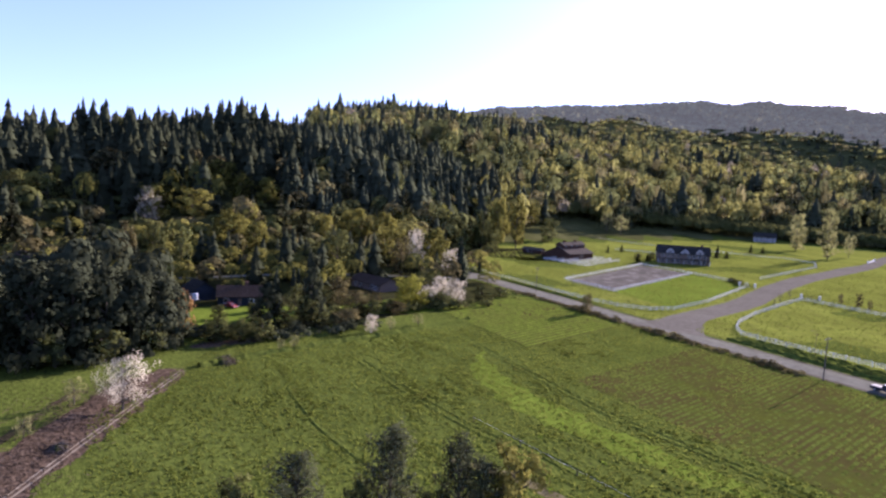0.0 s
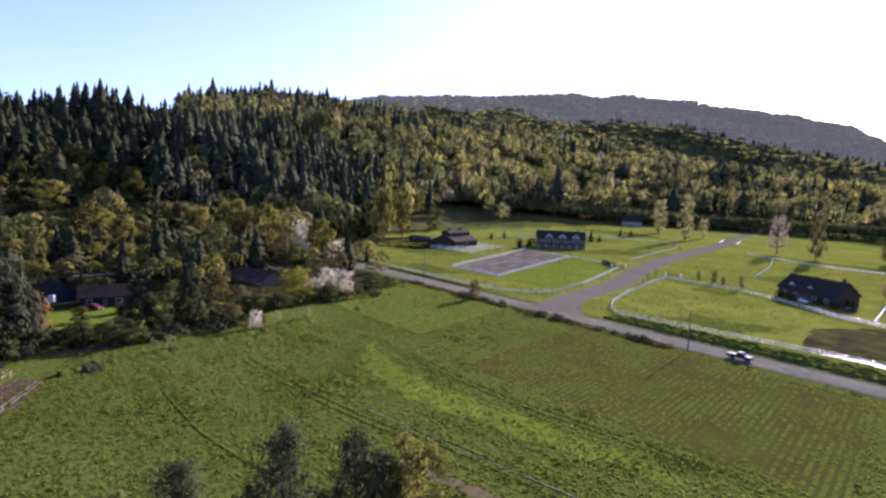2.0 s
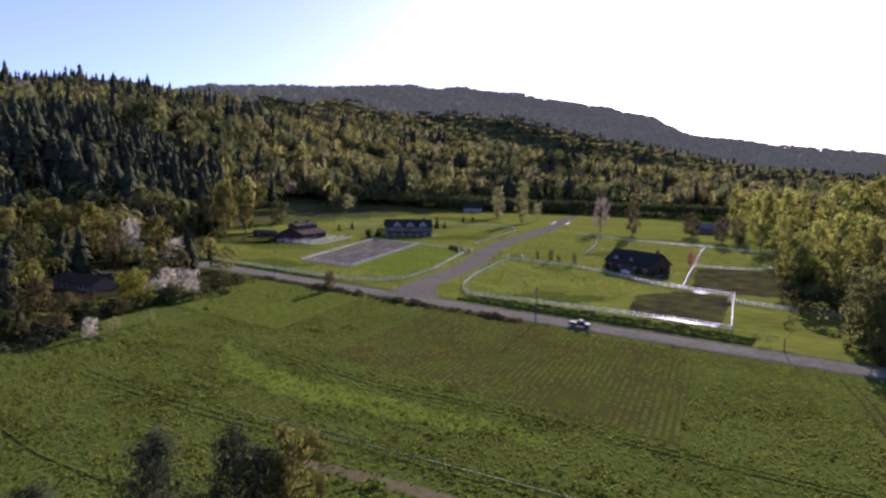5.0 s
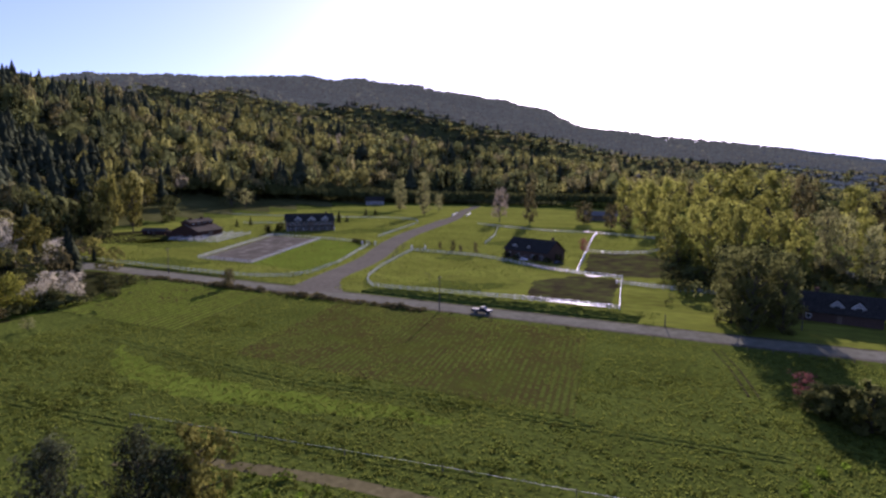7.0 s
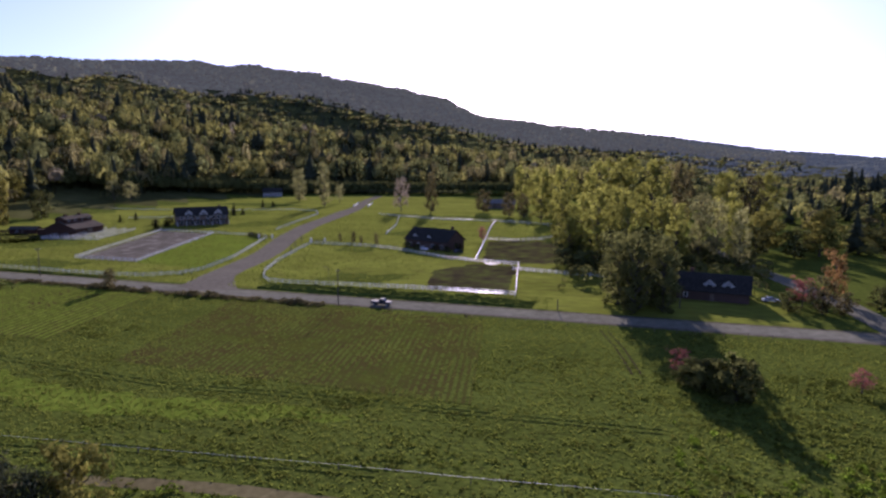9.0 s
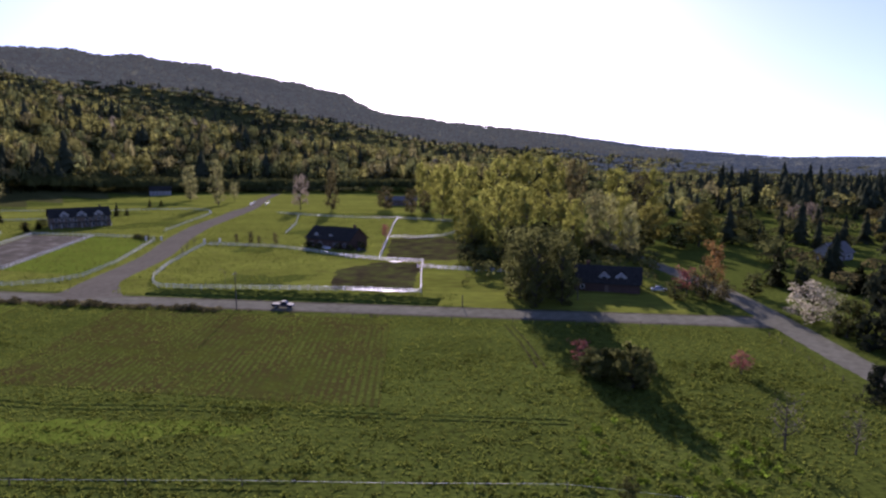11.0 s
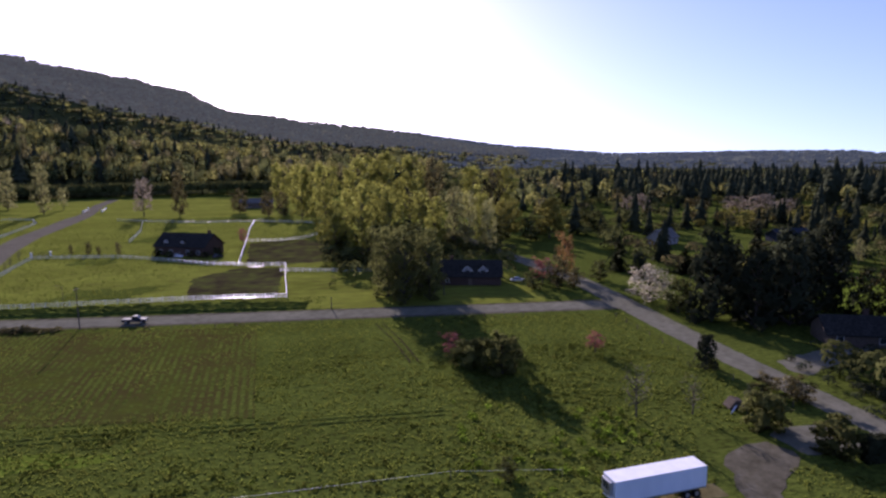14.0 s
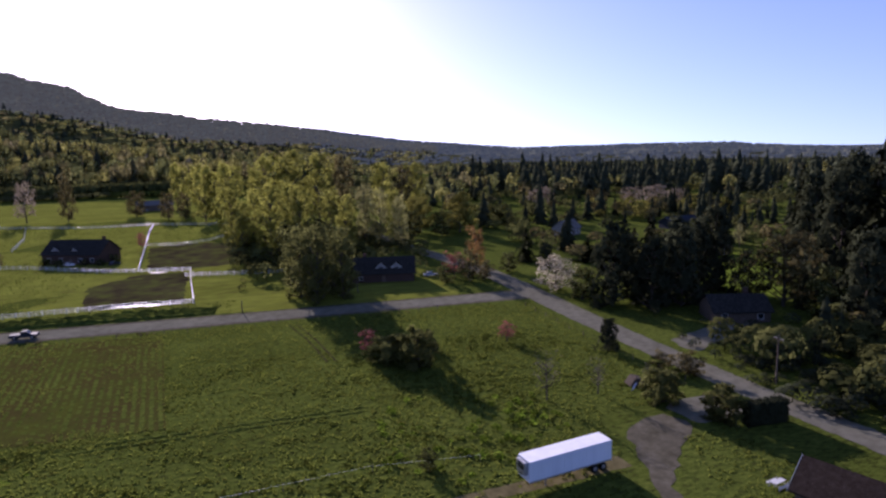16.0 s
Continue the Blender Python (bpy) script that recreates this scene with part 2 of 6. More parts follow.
M_FOREST = material("forest_floor", [(0.045, 0.046, 0.017), (0.065, 0.068, 0.023), (0.085, 0.085, 0.032)], 0.05, 0.95, coarse=0.3, coarse_scale=0.01)
M_LITTER = material("leaf_litter", [(0.0202, 0.0182, 0.00909), (0.0277, 0.0293, 0.0101), (0.0403, 0.0428, 0.0121)], 0.12, 0.95, 0.1, 2.0, coarse=0.35, coarse_scale=0.03)
M_WHITE = material("white_rail_paint", [(0.499, 0.499, 0.482), (0.602, 0.602, 0.585)], 2.0, 0.5, coarse=0.1, coarse_scale=0.3)
M_WOODPOLE = material("weathered_pole", [(0.09, 0.07, 0.055), (0.15, 0.12, 0.095)], 6.0, 0.85, 0.01, 12)
M_BARK = material("bark", [(0.06, 0.048, 0.036), (0.12, 0.1, 0.08)], 5.0, 0.9, 0.02, 12)

LEAF = {
    "conifer": ([(0.032, 0.038, 0.021), (0.052, 0.058, 0.031)], 0.28),
    "yellow": ([(0.135, 0.128, 0.028), (0.19, 0.172, 0.042)], 0.48),
    "gold": ([(0.21, 0.21, 0.03), (0.28, 0.27, 0.045)], 0.5),
    "green": ([(0.07, 0.078, 0.024), (0.11, 0.112, 0.036)], 0.42),
    "pine": ([(0.05, 0.058, 0.028), (0.075, 0.083, 0.04)], 0.4),
    "deep": ([(0.1, 0.105, 0.033), (0.15, 0.152, 0.048)], 0.55),
    # yellow leaves again, lighter: the grove's sunlight is put into their colour
    "sunny": ([(0.2, 0.205, 0.04), (0.27, 0.262, 0.06)], 0.6),
    "olive": ([(0.098, 0.084, 0.034), (0.14, 0.118, 0.048)], 0.42),
    "orange": ([(0.22, 0.125, 0.045), (0.32, 0.18, 0.065)], 0.4),
    "pale": ([(0.2, 0.2, 0.075), (0.29, 0.275, 0.11)], 0.58),
    "white": ([(0.42, 0.38, 0.27), (0.53, 0.48, 0.36)], 0.5),
    "pink": ([(0.22, 0.18, 0.13), (0.3, 0.25, 0.185)], 0.45),
    "red": ([(0.19, 0.07, 0.058), (0.27, 0.105, 0.088)], 0.42),
    "bare": ([(0.13, 0.118, 0.09), (0.17, 0.155, 0.12)], 0.4),
}
# spring woods of the slopes and plain: colours lightened to imitate haze
SLOPE_HAZE = {
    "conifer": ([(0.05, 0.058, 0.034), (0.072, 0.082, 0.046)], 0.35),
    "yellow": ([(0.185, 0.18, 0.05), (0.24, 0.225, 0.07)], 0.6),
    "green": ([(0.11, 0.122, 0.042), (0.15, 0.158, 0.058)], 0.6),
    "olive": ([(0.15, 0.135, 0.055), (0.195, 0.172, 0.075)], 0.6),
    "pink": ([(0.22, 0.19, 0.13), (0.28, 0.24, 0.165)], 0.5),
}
M_LEAF = {k: material(k + "_leaves", c, 0.4, 0.85, vary=0.22, see_through=t, gaps=0.0 if k in ("conifer", "deep") else 0.22) for k, (c, t) in LEAF.items()}
M_WOOD = {k: material(k + "_woods", c, 0.02, 0.9, tint=True, see_through=t) for k, (c, t) in LEAF.items()}
M_SLOPE_HAZE = {k: material(k + "_slope_woods", c, 0.02, 0.9, tint=True, see_through=t, gaps=0.0 if k == "conifer" else 0.3) for k, (c, t) in SLOPE_HAZE.items()}

M_DISTANT_HAZE = material("hazed_distant_woods", [(0.1, 0.1, 0.045), (0.15, 0.142, 0.065)], 0.004, 0.95, tint=True)   # far ridges; a faint pale emission imitates the haze
M_DISTANT_HAZE.node_tree.nodes["Principled BSDF"].inputs["Emission Color"].default_value = (0.84, 0.94, 0.92, 1)
M_DISTANT_HAZE.node_tree.nodes["Principled BSDF"].inputs["Emission Strength"].default_value = 0.026

M_FAR_HAZE = material("hazed_far_hills", [(0.07, 0.075, 0.045), (0.11, 0.11, 0.06)], 0.004, 0.95, tint=True)   # the farthest low hills; a bluer emission imitates their haze
M_FAR_HAZE.node_tree.nodes["Principled BSDF"].inputs["Emission Color"].default_value = (0.6, 0.8, 1.0, 1)
M_FAR_HAZE.node_tree.nodes["Principled BSDF"].inputs["Emission Strength"].default_value = 0.03

# ---------------------------------------------------------------- ground
def ground_sheet():
    bearings = np.unique(np.r_[np.arange(-180, 180, 3.0), np.arange(-48, 120, 0.8)])
    radii = np.r_[0.002, 3.0, np.geomspace(8, 4900, 110)]
    B, R = np.meshgrid(np.radians(bearings), radii)
    x, y = R * np.sin(B), R * np.cos(B)
    z = ground_z(x, y)
    verts = np.stack([x, y, z], -1).reshape(-1, 3)
    nb, nr = len(bearings), len(radii)
    i, j = np.meshgrid(np.arange(nr - 1), np.arange(nb), indexing="ij")
    jn = (j + 1) % nb
    quads = np.stack([i * nb + j, (i + 1) * nb + j, (i + 1) * nb + jn, i * nb + jn], -1).reshape(-1, 4)[:, ::-1]
    return verts, quads


gv, gq = ground_sheet()
ground = new("ground", mesh_of("ground", gv, gq, M_FIELD, flat=False))
ground.data.materials.append(M_FOREST)
far_flags = ground_z(*gv[gq].mean(1)[:, :2].T) > 1.2
gx, gy = gv[gq].mean(1)[:, :2].T
# ground beyond the shoulder takes the same faintly glowing haze colours
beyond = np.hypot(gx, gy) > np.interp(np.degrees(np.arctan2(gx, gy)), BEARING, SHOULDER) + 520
ground.data.materials.append(M_DISTANT_HAZE)
ground.data.materials.append(M_FAR_HAZE)
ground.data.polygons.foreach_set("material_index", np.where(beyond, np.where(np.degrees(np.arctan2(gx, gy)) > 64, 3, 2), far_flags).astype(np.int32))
ground.data.attributes.new("tint", "FLOAT", "POINT").data.foreach_set("value", np.full(len(gv), 0.5, np.float32))
tagged(ground, "green valley floor rising into wooded hillsides", "ground", kind="structure")


def patch(name, outline, z, mat, label, category="ground", kind="structure", rag=0.8):
    """A thin sheet on the ground, outline in s, n."""
    bm = bmesh.new()
    rng = np.random.default_rng(len(outline) + int(abs(outline[0][0])))
    ring = []
    for (s0, n0), (s1, n1) in zip(outline, list(outline[1:]) + [outline[0]]):
        k = max(1, int(math.hypot(s1 - s0, n1 - n0) / 1.5)) if rag else 1
        ring += [(s0 + (s1 - s0) * q / k, n0 + (n1 - n0) * q / k) for q in range(k)]
    ring = np.array(ring, float)
    if rag:
        for _ in range(2):
            ring = (np.roll(ring, 1, 0) + 2 * ring + np.roll(ring, -1, 0)) / 4
        ring += rng.normal(0, rag * 0.35, ring.shape) + rag * 2.0 * (np.stack([value_noise(ring[:, 0], ring[:, 1], 4, 8), value_noise(ring[:, 0], ring[:, 1], 4, 9)], -1) - 0.5)
    vs = [bm.verts.new((*at(s, n), z)) for s, n in ring]
    f = bm.faces.new(vs)
    bm.normal_update()
    if f.normal.z < 0:
        f.normal_flip()
    bmesh.ops.triangulate(bm, faces=[f])
    return tagged(new(name, bm_mesh(name, bm, mat)), label, category, kind=kind)


def ribbon(name, line, z, mat, label, category="road", kind="structure", crown=0.0):
    """A strip along (s, n, width) rows, smoothed, with an uneven edge."""
    pts = np.array(line, float)
    t = np.linspace(0, len(pts) - 1, 24 * (len(pts) - 1) + 1)
    k = np.arange(len(pts))
    c = np.stack([np.interp(t, k, pts[:, q]) for q in range(3)], -1)
    for _ in range(25):
        c[1:-1] = (c[:-2] + 2 * c[1:-1] + c[2:]) / 4
    d = np.gradient(c[:, :2], axis=0)
    d /= np.linalg.norm(d, axis=1, keepdims=True) + 1e-9
    side = np.stack([-d[:, 1], d[:, 0]], -1)
    rng = np.random.default_rng(len(name) + len(line))
    wob = rng.normal(0, 0.12, (len(c), 2)) * np.minimum(1, c[:, 2:] / 4)
    verts, faces = [], []
    for q, (p, sd, w) in enumerate(zip(c[:, :2], side, c[:, 2])):
        for off, h in ((-w / 2 + wob[q, 0], 0), (0, crown), (w / 2 + wob[q, 1], 0)):
            verts.append((*at(*(p + sd * off)), z + h))
        if q:
            b = 3 * q
            faces += [(b - 3, b - 2, b + 1, b), (b - 2, b - 1, b + 2, b + 1)]
    me = mesh_of(name, verts, faces, mat)
    if me.polygons[0].normal.z < 0:
        me.flip_normals()
    return tagged(new(name, me), label, category, kind=kind)


patch("pasture", [(-420, 158), (-150, 158), (40, 158), (40, 420), (-100, 560), (-260, 690), (-400, 600), (-420, 400)], 0.012, M_PASTURE, "bright green mown pasture beside the road", "grass")
patch("garden_ground", [(-345, -95), (-345, 142), (-200, 143), (-186, 126), (-172, 98), (-163, 60), (-160, 30), (-158, 12), (-150, -20), (-190, -95)], 0.01, M_LITTER, "dark leaf-strewn garden ground under the trees", "ground")
ribbon("road_shoulder", [(-330, 150.5, 10.5), (-200, 150.5, 10.5), (-60, 151, 10.5), (58, 153, 10.5)], 0.02, M_GRAVEL, "pale gravel road shoulder with weeds")
ribbon("road", [(-330, 150.5, 7.4), (-200, 150.5, 7.4), (-60, 151, 7.6), (58, 153, 7.8)], 0.035, M_ASPHALT, "worn grey country road", crown=0.05)
ribbon("side_road", [(30, 300, 7), (46, 228, 7), (56, 190, 7.5), (59, 160, 8), (61.5, 125, 7), (64.6, 98, 6.4), (67, 80, 6), (70, 63, 6), (74, 40, 6), (80, 0, 6), (90, -60, 6)], 0.045, M_ASPHALT, "worn grey side road past the houses", crown=0.05)
ribbon("old_lane", [(-262, -80, 4.5), (-256, 0, 4.5), (-254, 40, 4.5), (-258, 76, 4.5), (-248, 104, 4.5), (-238, 122, 5), (-232, 147, 6)], 0.03, M_ASPHALT, "narrow grey lane under the hillside trees")
ribbon("estate_road", [(-127, 150, 24), (-130, 158, 17), (-137, 172, 11), (-149.5, 221, 11.5), (-172, 274, 11.5), (-190, 327, 12), (-203, 382, 12.5), (-214, 425, 14), (-222, 460, 10), (-254, 550, 9.5), (-275, 630, 9)], 0.05, M_DRIVE, "pale brown-grey estate road leading to the white fences", crown=0.05)

# ---------------------------------------------------------------- sown field, tracks, tufts
def sown_field(name, s0, s1, n0, n1, gap, label, along_n=True, high=0.16, mat=M_PLOUGH, lean=0.0, crop=None, grown_share=0.1):
    """Rows of low ridges, each a real rise of soil."""
    rows = int(((s1 - s0) if along_n else (n1 - n0)) / gap)
    steps = 64
    rng = np.random.default_rng(rows)
    a = np.linspace(0, 1, rows * 4 + 1)
    b = np.linspace(0, 1, steps + 1)
    A, B = np.meshgrid(a, b, indexing="ij")
    k = np.arange(rows * 4 + 1)[:, None]
    h = high * np.array([0, 0.6, 1, 0.6])[k % 4] * rng.uniform(0.3, 1.3, A.shape) * np.sin(np.pi * np.clip(B, 0.02, 0.98)) ** 0.2
    s = s0 + (s1 - s0) * (A if along_n else B) + rng.normal(0, 0.05, A.shape)
    n = n0 + (n1 - n0) * (B if along_n else A) + rng.normal(0, 0.05, A.shape)
    x, y = at(s + lean * (n - n0), n)
    verts = np.stack([x, y, 0.015 + h], -1).reshape(-1, 3)
    i, j = np.meshgrid(np.arange(rows * 4), np.arange(steps), indexing="ij")
    w = steps + 1
    quads = np.stack([i * w + j, (i + 1) * w + j, (i + 1) * w + j + 1, i * w + j + 1], -1).reshape(-1, 4)
    me = mesh_of(name, verts, quads, mat, flat=False)
    if me.polygons[0].normal.z < 0:
        me.flip_normals()
    if crop:
        # the young crop stands on the crests, in broken lengths
        me.materials.append(crop)
        grown = np.isin(i % 4, (1, 2)) & (rng.random((rows, steps))[i // 4, j] < grown_share + 1.0 * value_noise(s[:-1, :-1], n[:-1, :-1], 9, 13))
        me.polygons.foreach_set("material_index", grown.astype(np.int32).ravel())
    return tagged(new(name, me), label, "field", kind="structure")


sown_field("sown_field", -98, -24.5, 89, 142, 1.35, "brown and green sown field in straight rows", lean=-0.2, crop=M_FIELD)
sown_field("sown_strip", -174, -124, 96, 140, 1.9, "thin green strip of sown rows", high=0.3, lean=-0.27, crop=M_LUSH, grown_share=0.7)

ribbon("farm_track", [(-75, 45, 1.0), (-66, 51, 2.2), (-46, 55, 2.6), (-20, 57, 2.2), (8, 58, 2.2), (24, 60, 2.4), (36, 62, 3)], 0.02, M_DIRT, "brown dirt track along the field", "track")
patch("litter_strip", [(-134, 16), (-134.5, 11), (-128, 3), (-122, -1), (-112, -6), (-104, -11), (-92, -17), (-80, -22), (-78, -12), (-86, -8), (-97, -2.8), (-104, 1.6), (-110, 5), (-121, 10.5)], 0.018, M_MULCH, "reddish brown cut brush and litter along the field", "brush litter", rag=1.0)
patch("dirt_path", [(-126, -2.5), (-118, -7), (-108, -11), (-98, -15.5), (-97.5, -17.5), (-108, -12.8), (-118, -8.6), (-127, -4)], 0.026, M_MUD, "narrow dark path behind the brush litter", "path", rag=0)
patch("litter_strip", [(-152, 18), (-148, 18), (-150, 34), (-154, 34)], 0.018, M_MULCH, "reddish brown litter under the shrubs", "brush litter")
patch("gravel_yard", [(39.3, 67), (41.5, 70.6), (45, 73.3), (48.2, 73), (50.5, 70.5), (49.8, 67.8), (46.5, 65), (44.6, 63.3), (42, 60.5), (40.3, 58), (39.1, 53.2), (37.5, 44), (36, 30), (32, 30), (34.4, 46), (36.1, 53.2), (36.7, 57.4), (37.6, 62)], 0.03, M_GRAVEL, "grey gravel turning place off the road", "driveway", rag=0.9)
patch("driveway", [(49.5, 75.5), (54, 77), (62, 78), (62.5, 70), (54, 68.8), (50.5, 67.8), (51.4, 72)], 0.034, M_ASPHALT, "short grey asphalt driveway apron", "driveway", rag=0.4)
patch("driveway", [(70, 104), (86, 112), (100, 118), (100, 112), (88, 106), (71, 96)], 0.03, M_ASPHALT, "grey driveway of the dark-roofed house", "driveway")
patch("garden_lawn", [(-196, 22), (-176, 20), (-168, 34), (-172, 52), (-186, 56), (-194, 46)], 0.02, M_LUSH, "small green lawn before the blue house", "grass", rag=1.2)
patch("garden_lawn", [(-186, 66), (-174, 70), (-170, 92), (-184, 108), (-194, 92)], 0.02, M_LUSH, "green lawn among the garden shrubs", "grass", rag=1.2)
patch("garden_lawn", [(108, 128), (118, 128), (132, 140), (146, 160), (156, 188), (134, 194), (120, 172), (110, 148)], 0.02, M_LUSH, "open green lawn between the garden trees", "grass", rag=1.2)
patch("barn_yard", [(-350, 196), (-312, 198), (-282, 214), (-272, 238), (-286, 262), (-312, 272), (-345, 262)], 0.016, M_LITTER, "dark bare yard round the barn", "ground", rag=2.0)
# duller patches: rough grass, and tree shade laid on as darker ground
for ring in ([(-245, 300), (-222, 306), (-205, 330), (-215, 352), (-236, 345)], [(-300, 205), (-262, 200), (-248, 222), (-275, 236), (-300, 228)], [(-240, 165), (-205, 166), (-198, 180), (-235, 182)], [(-340, 380), (-290, 372), (-262, 395), (-300, 410)],
             [(-132, 300), (-108, 296), (-98, 330), (-118, 345)], [(-160, 420), (-110, 408), (-70, 404), (-90, 425)], [(-104, 174), (-80, 176), (-72, 196), (-98, 190)], [(-380, 470), (-300, 452), (-270, 470), (-330, 500)], [(-128, 240), (-112, 236), (-108, 246), (-126, 250)]):
    patch("rough_pasture", ring, 0.016, M_FIELD, "duller rough grass and painted tree shade in the mown pasture", "grass", rag=2.5)
patch("wet_ground", [(-62, 174), (-36, 172), (-42, 222), (-58, 224), (-70, 205)], 0.02, M_MUD, "dark wet corner of the paddock", "mud")
patch("wet_ground", [(-58, 232), (-44, 228), (-20, 236), (-30, 290), (-48, 300), (-70, 292)], 0.02, M_MUD, "dark bare muddy ground behind the fence", "mud")
patch("puddle", [(-58, 172.6), (-46, 173.4), (-37, 172.8), (-36, 174.4), (-44, 175.2), (-55, 174.6)], 0.03, M_WATER, "shallow puddle shining along the fence", "puddle")
patch("puddle", [(-57, 225.5), (-50, 224), (-49, 226.5), (-55, 227.5)], 0.03, M_WATER, "shallow puddle shining at the fence corner", "puddle")


def tuft_field(name, count, s0, s1, n0, n1, small, large, label, seed, meadow=True):
    """Grass in uneven clumps; thinner on the sown rows of the meadow."""
    rng = np.random.default_rng(seed)
    s = rng.uniform(s0, s1, count * 2)
    n = rng.uniform(n0, n1, count * 2)
    clump = 0.6 * (value_noise(s, n, 0.9, 1) - 0.5) + 0.5 * (value_noise(s, n, 6.0, 2) - 0.5)
    keep = clump + rng.normal(0, 0.3, len(s)) > 0.0
    sown = (s + 0.2 * (n - 89) > -98) & (s + 0.2 * (n - 89) < -24.5) & (n > 89) & (n < 142)
    lane = s + 0.2 * (n - 89)
    bare = np.clip((lane + 98) / 14, 0.0, 1.0) * np.clip((-24.5 - lane) / 1.5, 0, 1) * np.clip((n - 89) / 4, 0, 1) * np.clip((142 - n) / 12, 0, 1) * np.clip(2.2 * value_noise(s, n, 8, 13) - 0.25, 0, 1)
    keep &= ~(sown & (rng.random(len(s)) < bare))
    if not meadow:
        keep &= (np.abs(s - np.interp(n, (158, 172, 221, 274, 327, 382, 425, 460, 550), (-130, -137, -149.5, -172, -190, -203, -214, -222, -254))) > 7)
        keep &= ~((n > 158) & (n < 167) & (s > -112) & (s < -26)) & ~((n > 186) & (n < 277) & (np.abs(s + 202 + (n - 187) * 0.4) < 17))
        keep &= ~((n > 172) & (n < 300) & (s > -72) & (s < -20)) & (np.hypot(s + 259, n - 316) > 17) & (np.hypot(s + 88, n - 262) > 14) & (np.hypot(s + 292, n - 254) > 17)
    keep &= ~((s + 0.27 * (n - 96) > -174) & (s + 0.27 * (n - 96) < -124) & (n > 96) & (n < 140))
    keep &= ~((s < -80) & (n < 14 + (s + 134) * -0.7))
    for line, half in ((((-75, 45), (-66, 51), (-46, 55), (-20, 57), (8, 58), (24, 60), (36, 62)), 1.4), (((35, 30), (38, 50), (40, 60), (44, 70)), 4.5), (((44, 71), (58, 72)), 5.5), (((60, 140), (64, 98), (70, 60), (80, 0)), 5.5)):
        for (s0, n0), (s1, n1) in zip(line, line[1:]):
            t = np.clip(((s - s0) * (s1 - s0) + (n - n0) * (n1 - n0)) / ((s1 - s0) ** 2 + (n1 - n0) ** 2), 0, 1)
            keep &= np.hypot(s - s0 - t * (s1 - s0), n - n0 - t * (n1 - n0)) > half
    s, n, clump = s[keep][:count], n[keep][:count], clump[keep][:count]
    x, y = at(s, n)
    size = rng.uniform(small, large, len(s)) * (1 + 0.4 * np.clip(clump, 0, 1))
    tall = size * rng.uniform(0.5, 0.95, len(s))
    verts, faces = [], []
    base = np.stack([x, y, np.zeros_like(x)], -1)
    turn = rng.uniform(0, np.pi, len(s))
    out = []
    for k in range(3):
        a = turn + k * np.pi / 3
        d = np.stack([np.cos(a), np.sin(a), 0 * a], -1) * size[:, None] * 0.5
        lean = rng.normal(0, 0.25, (len(s), 3)) * size[:, None]
        tip = base + lean * (1, 1, 0) + np.stack([0 * x, 0 * x, tall], -1)
        out.append(np.stack([base - d, base + d, tip], 1))
    verts = np.concatenate(out).reshape(-1, 3)
    faces = np.arange(len(verts)).reshape(-1, 3)
    tint = np.repeat(np.tile(rng.uniform(0.28, 0.72, len(s)), 3), 3)
    return tagged(new(name, mesh_of(name, verts, faces, M_TUFT, tint)), label, "grass", kind="stuff")


def bank(name, line, width, high, mat, label, category="bank"):
    """A low rise of earth along (s, n) corners."""
    pts = np.array(line, float)
    t = np.linspace(0, len(pts) - 1, 30 * (len(pts) - 1) + 1)
    c = np.stack([np.interp(t, np.arange(len(pts)), pts[:, q]) for q in range(2)], -1)
    for _ in range(25):
        c[1:-1] = (c[:-2] + 2 * c[1:-1] + c[2:]) / 4
    d = np.gradient(c, axis=0)
    d /= np.linalg.norm(d, axis=1, keepdims=True) + 1e-9
    side = np.stack([-d[:, 1], d[:, 0]], -1)
    rng = np.random.default_rng(len(label))
    v, f = [], []
    for q in range(len(c)):
        k = rng.uniform(0.6, 1.3)
        for off, h in ((-0.5, -0.02), (-0.22, 0.8), (0.1, 1.0), (0.5, -0.02)):
            v.append((*at(*(c[q] + side[q] * width * off * rng.uniform(0.85, 1.15))), 0.02 + high * h * k))
        if q:
            b = 4 * q
            f += [(b - 4 + m, b - 3 + m, b + 1 + m, b + m) for m in range(3)]
    me = mesh_of(name, v, f, mat, flat=False)
    if me.polygons[1].normal.z < 0:
        me.flip_normals()
    return tagged(new(name, me), label, category, kind="structure")


bank("grass_bank", [(-134, 18), (-138, 29), (-144, 52), (-148, 70), (-157, 98)], 2.4, 0.9, M_FIELD, "low grassy bank along the garden edge")
for off in (0, 1.7):
    bank("wheel_rut", [(-127, 50.6 + off), (-113, 51 + off), (-100, 51.8 + off), (-86, 53.3 + off), (-72, 56 + off)], 0.6, 0.11, M_FIELD, "wheel rut pressed into the meadow grass")
    bank("wheel_rut", [(-132, 84 + off), (-117, 82.7 + off), (-92, 81.2 + off), (-77, 80.5 + off), (-62, 82.6 + off), (-49, 83.8 + off), (-24, 85 + off), (5, 87 + off)], 0.7, 0.12, M_FIELD, "wheel rut along the edge of the sown field")
    bank("wheel_rut", [(-118 + off, 36), (-115 + off, 31.3), (-96 + off, 30.8), (-83 + off, 32.4), (-70 + off, 36)], 0.6, 0.11, M_FIELD, "wheel rut curving through the meadow grass")
    bank("wheel_rut", [(-78, 57 + off), (-66, 59 + off), (-53, 60.2 + off), (-30, 63 + off)], 0.6, 0.11, M_FIELD, "wheel rut beside the tape fence")
    bank("wheel_rut", [(-7 + off, 141), (-3 + off, 128), (0.5 + off, 112)], 0.5, 0.16, M_MUD, "muddy wheel rut leaving the road")
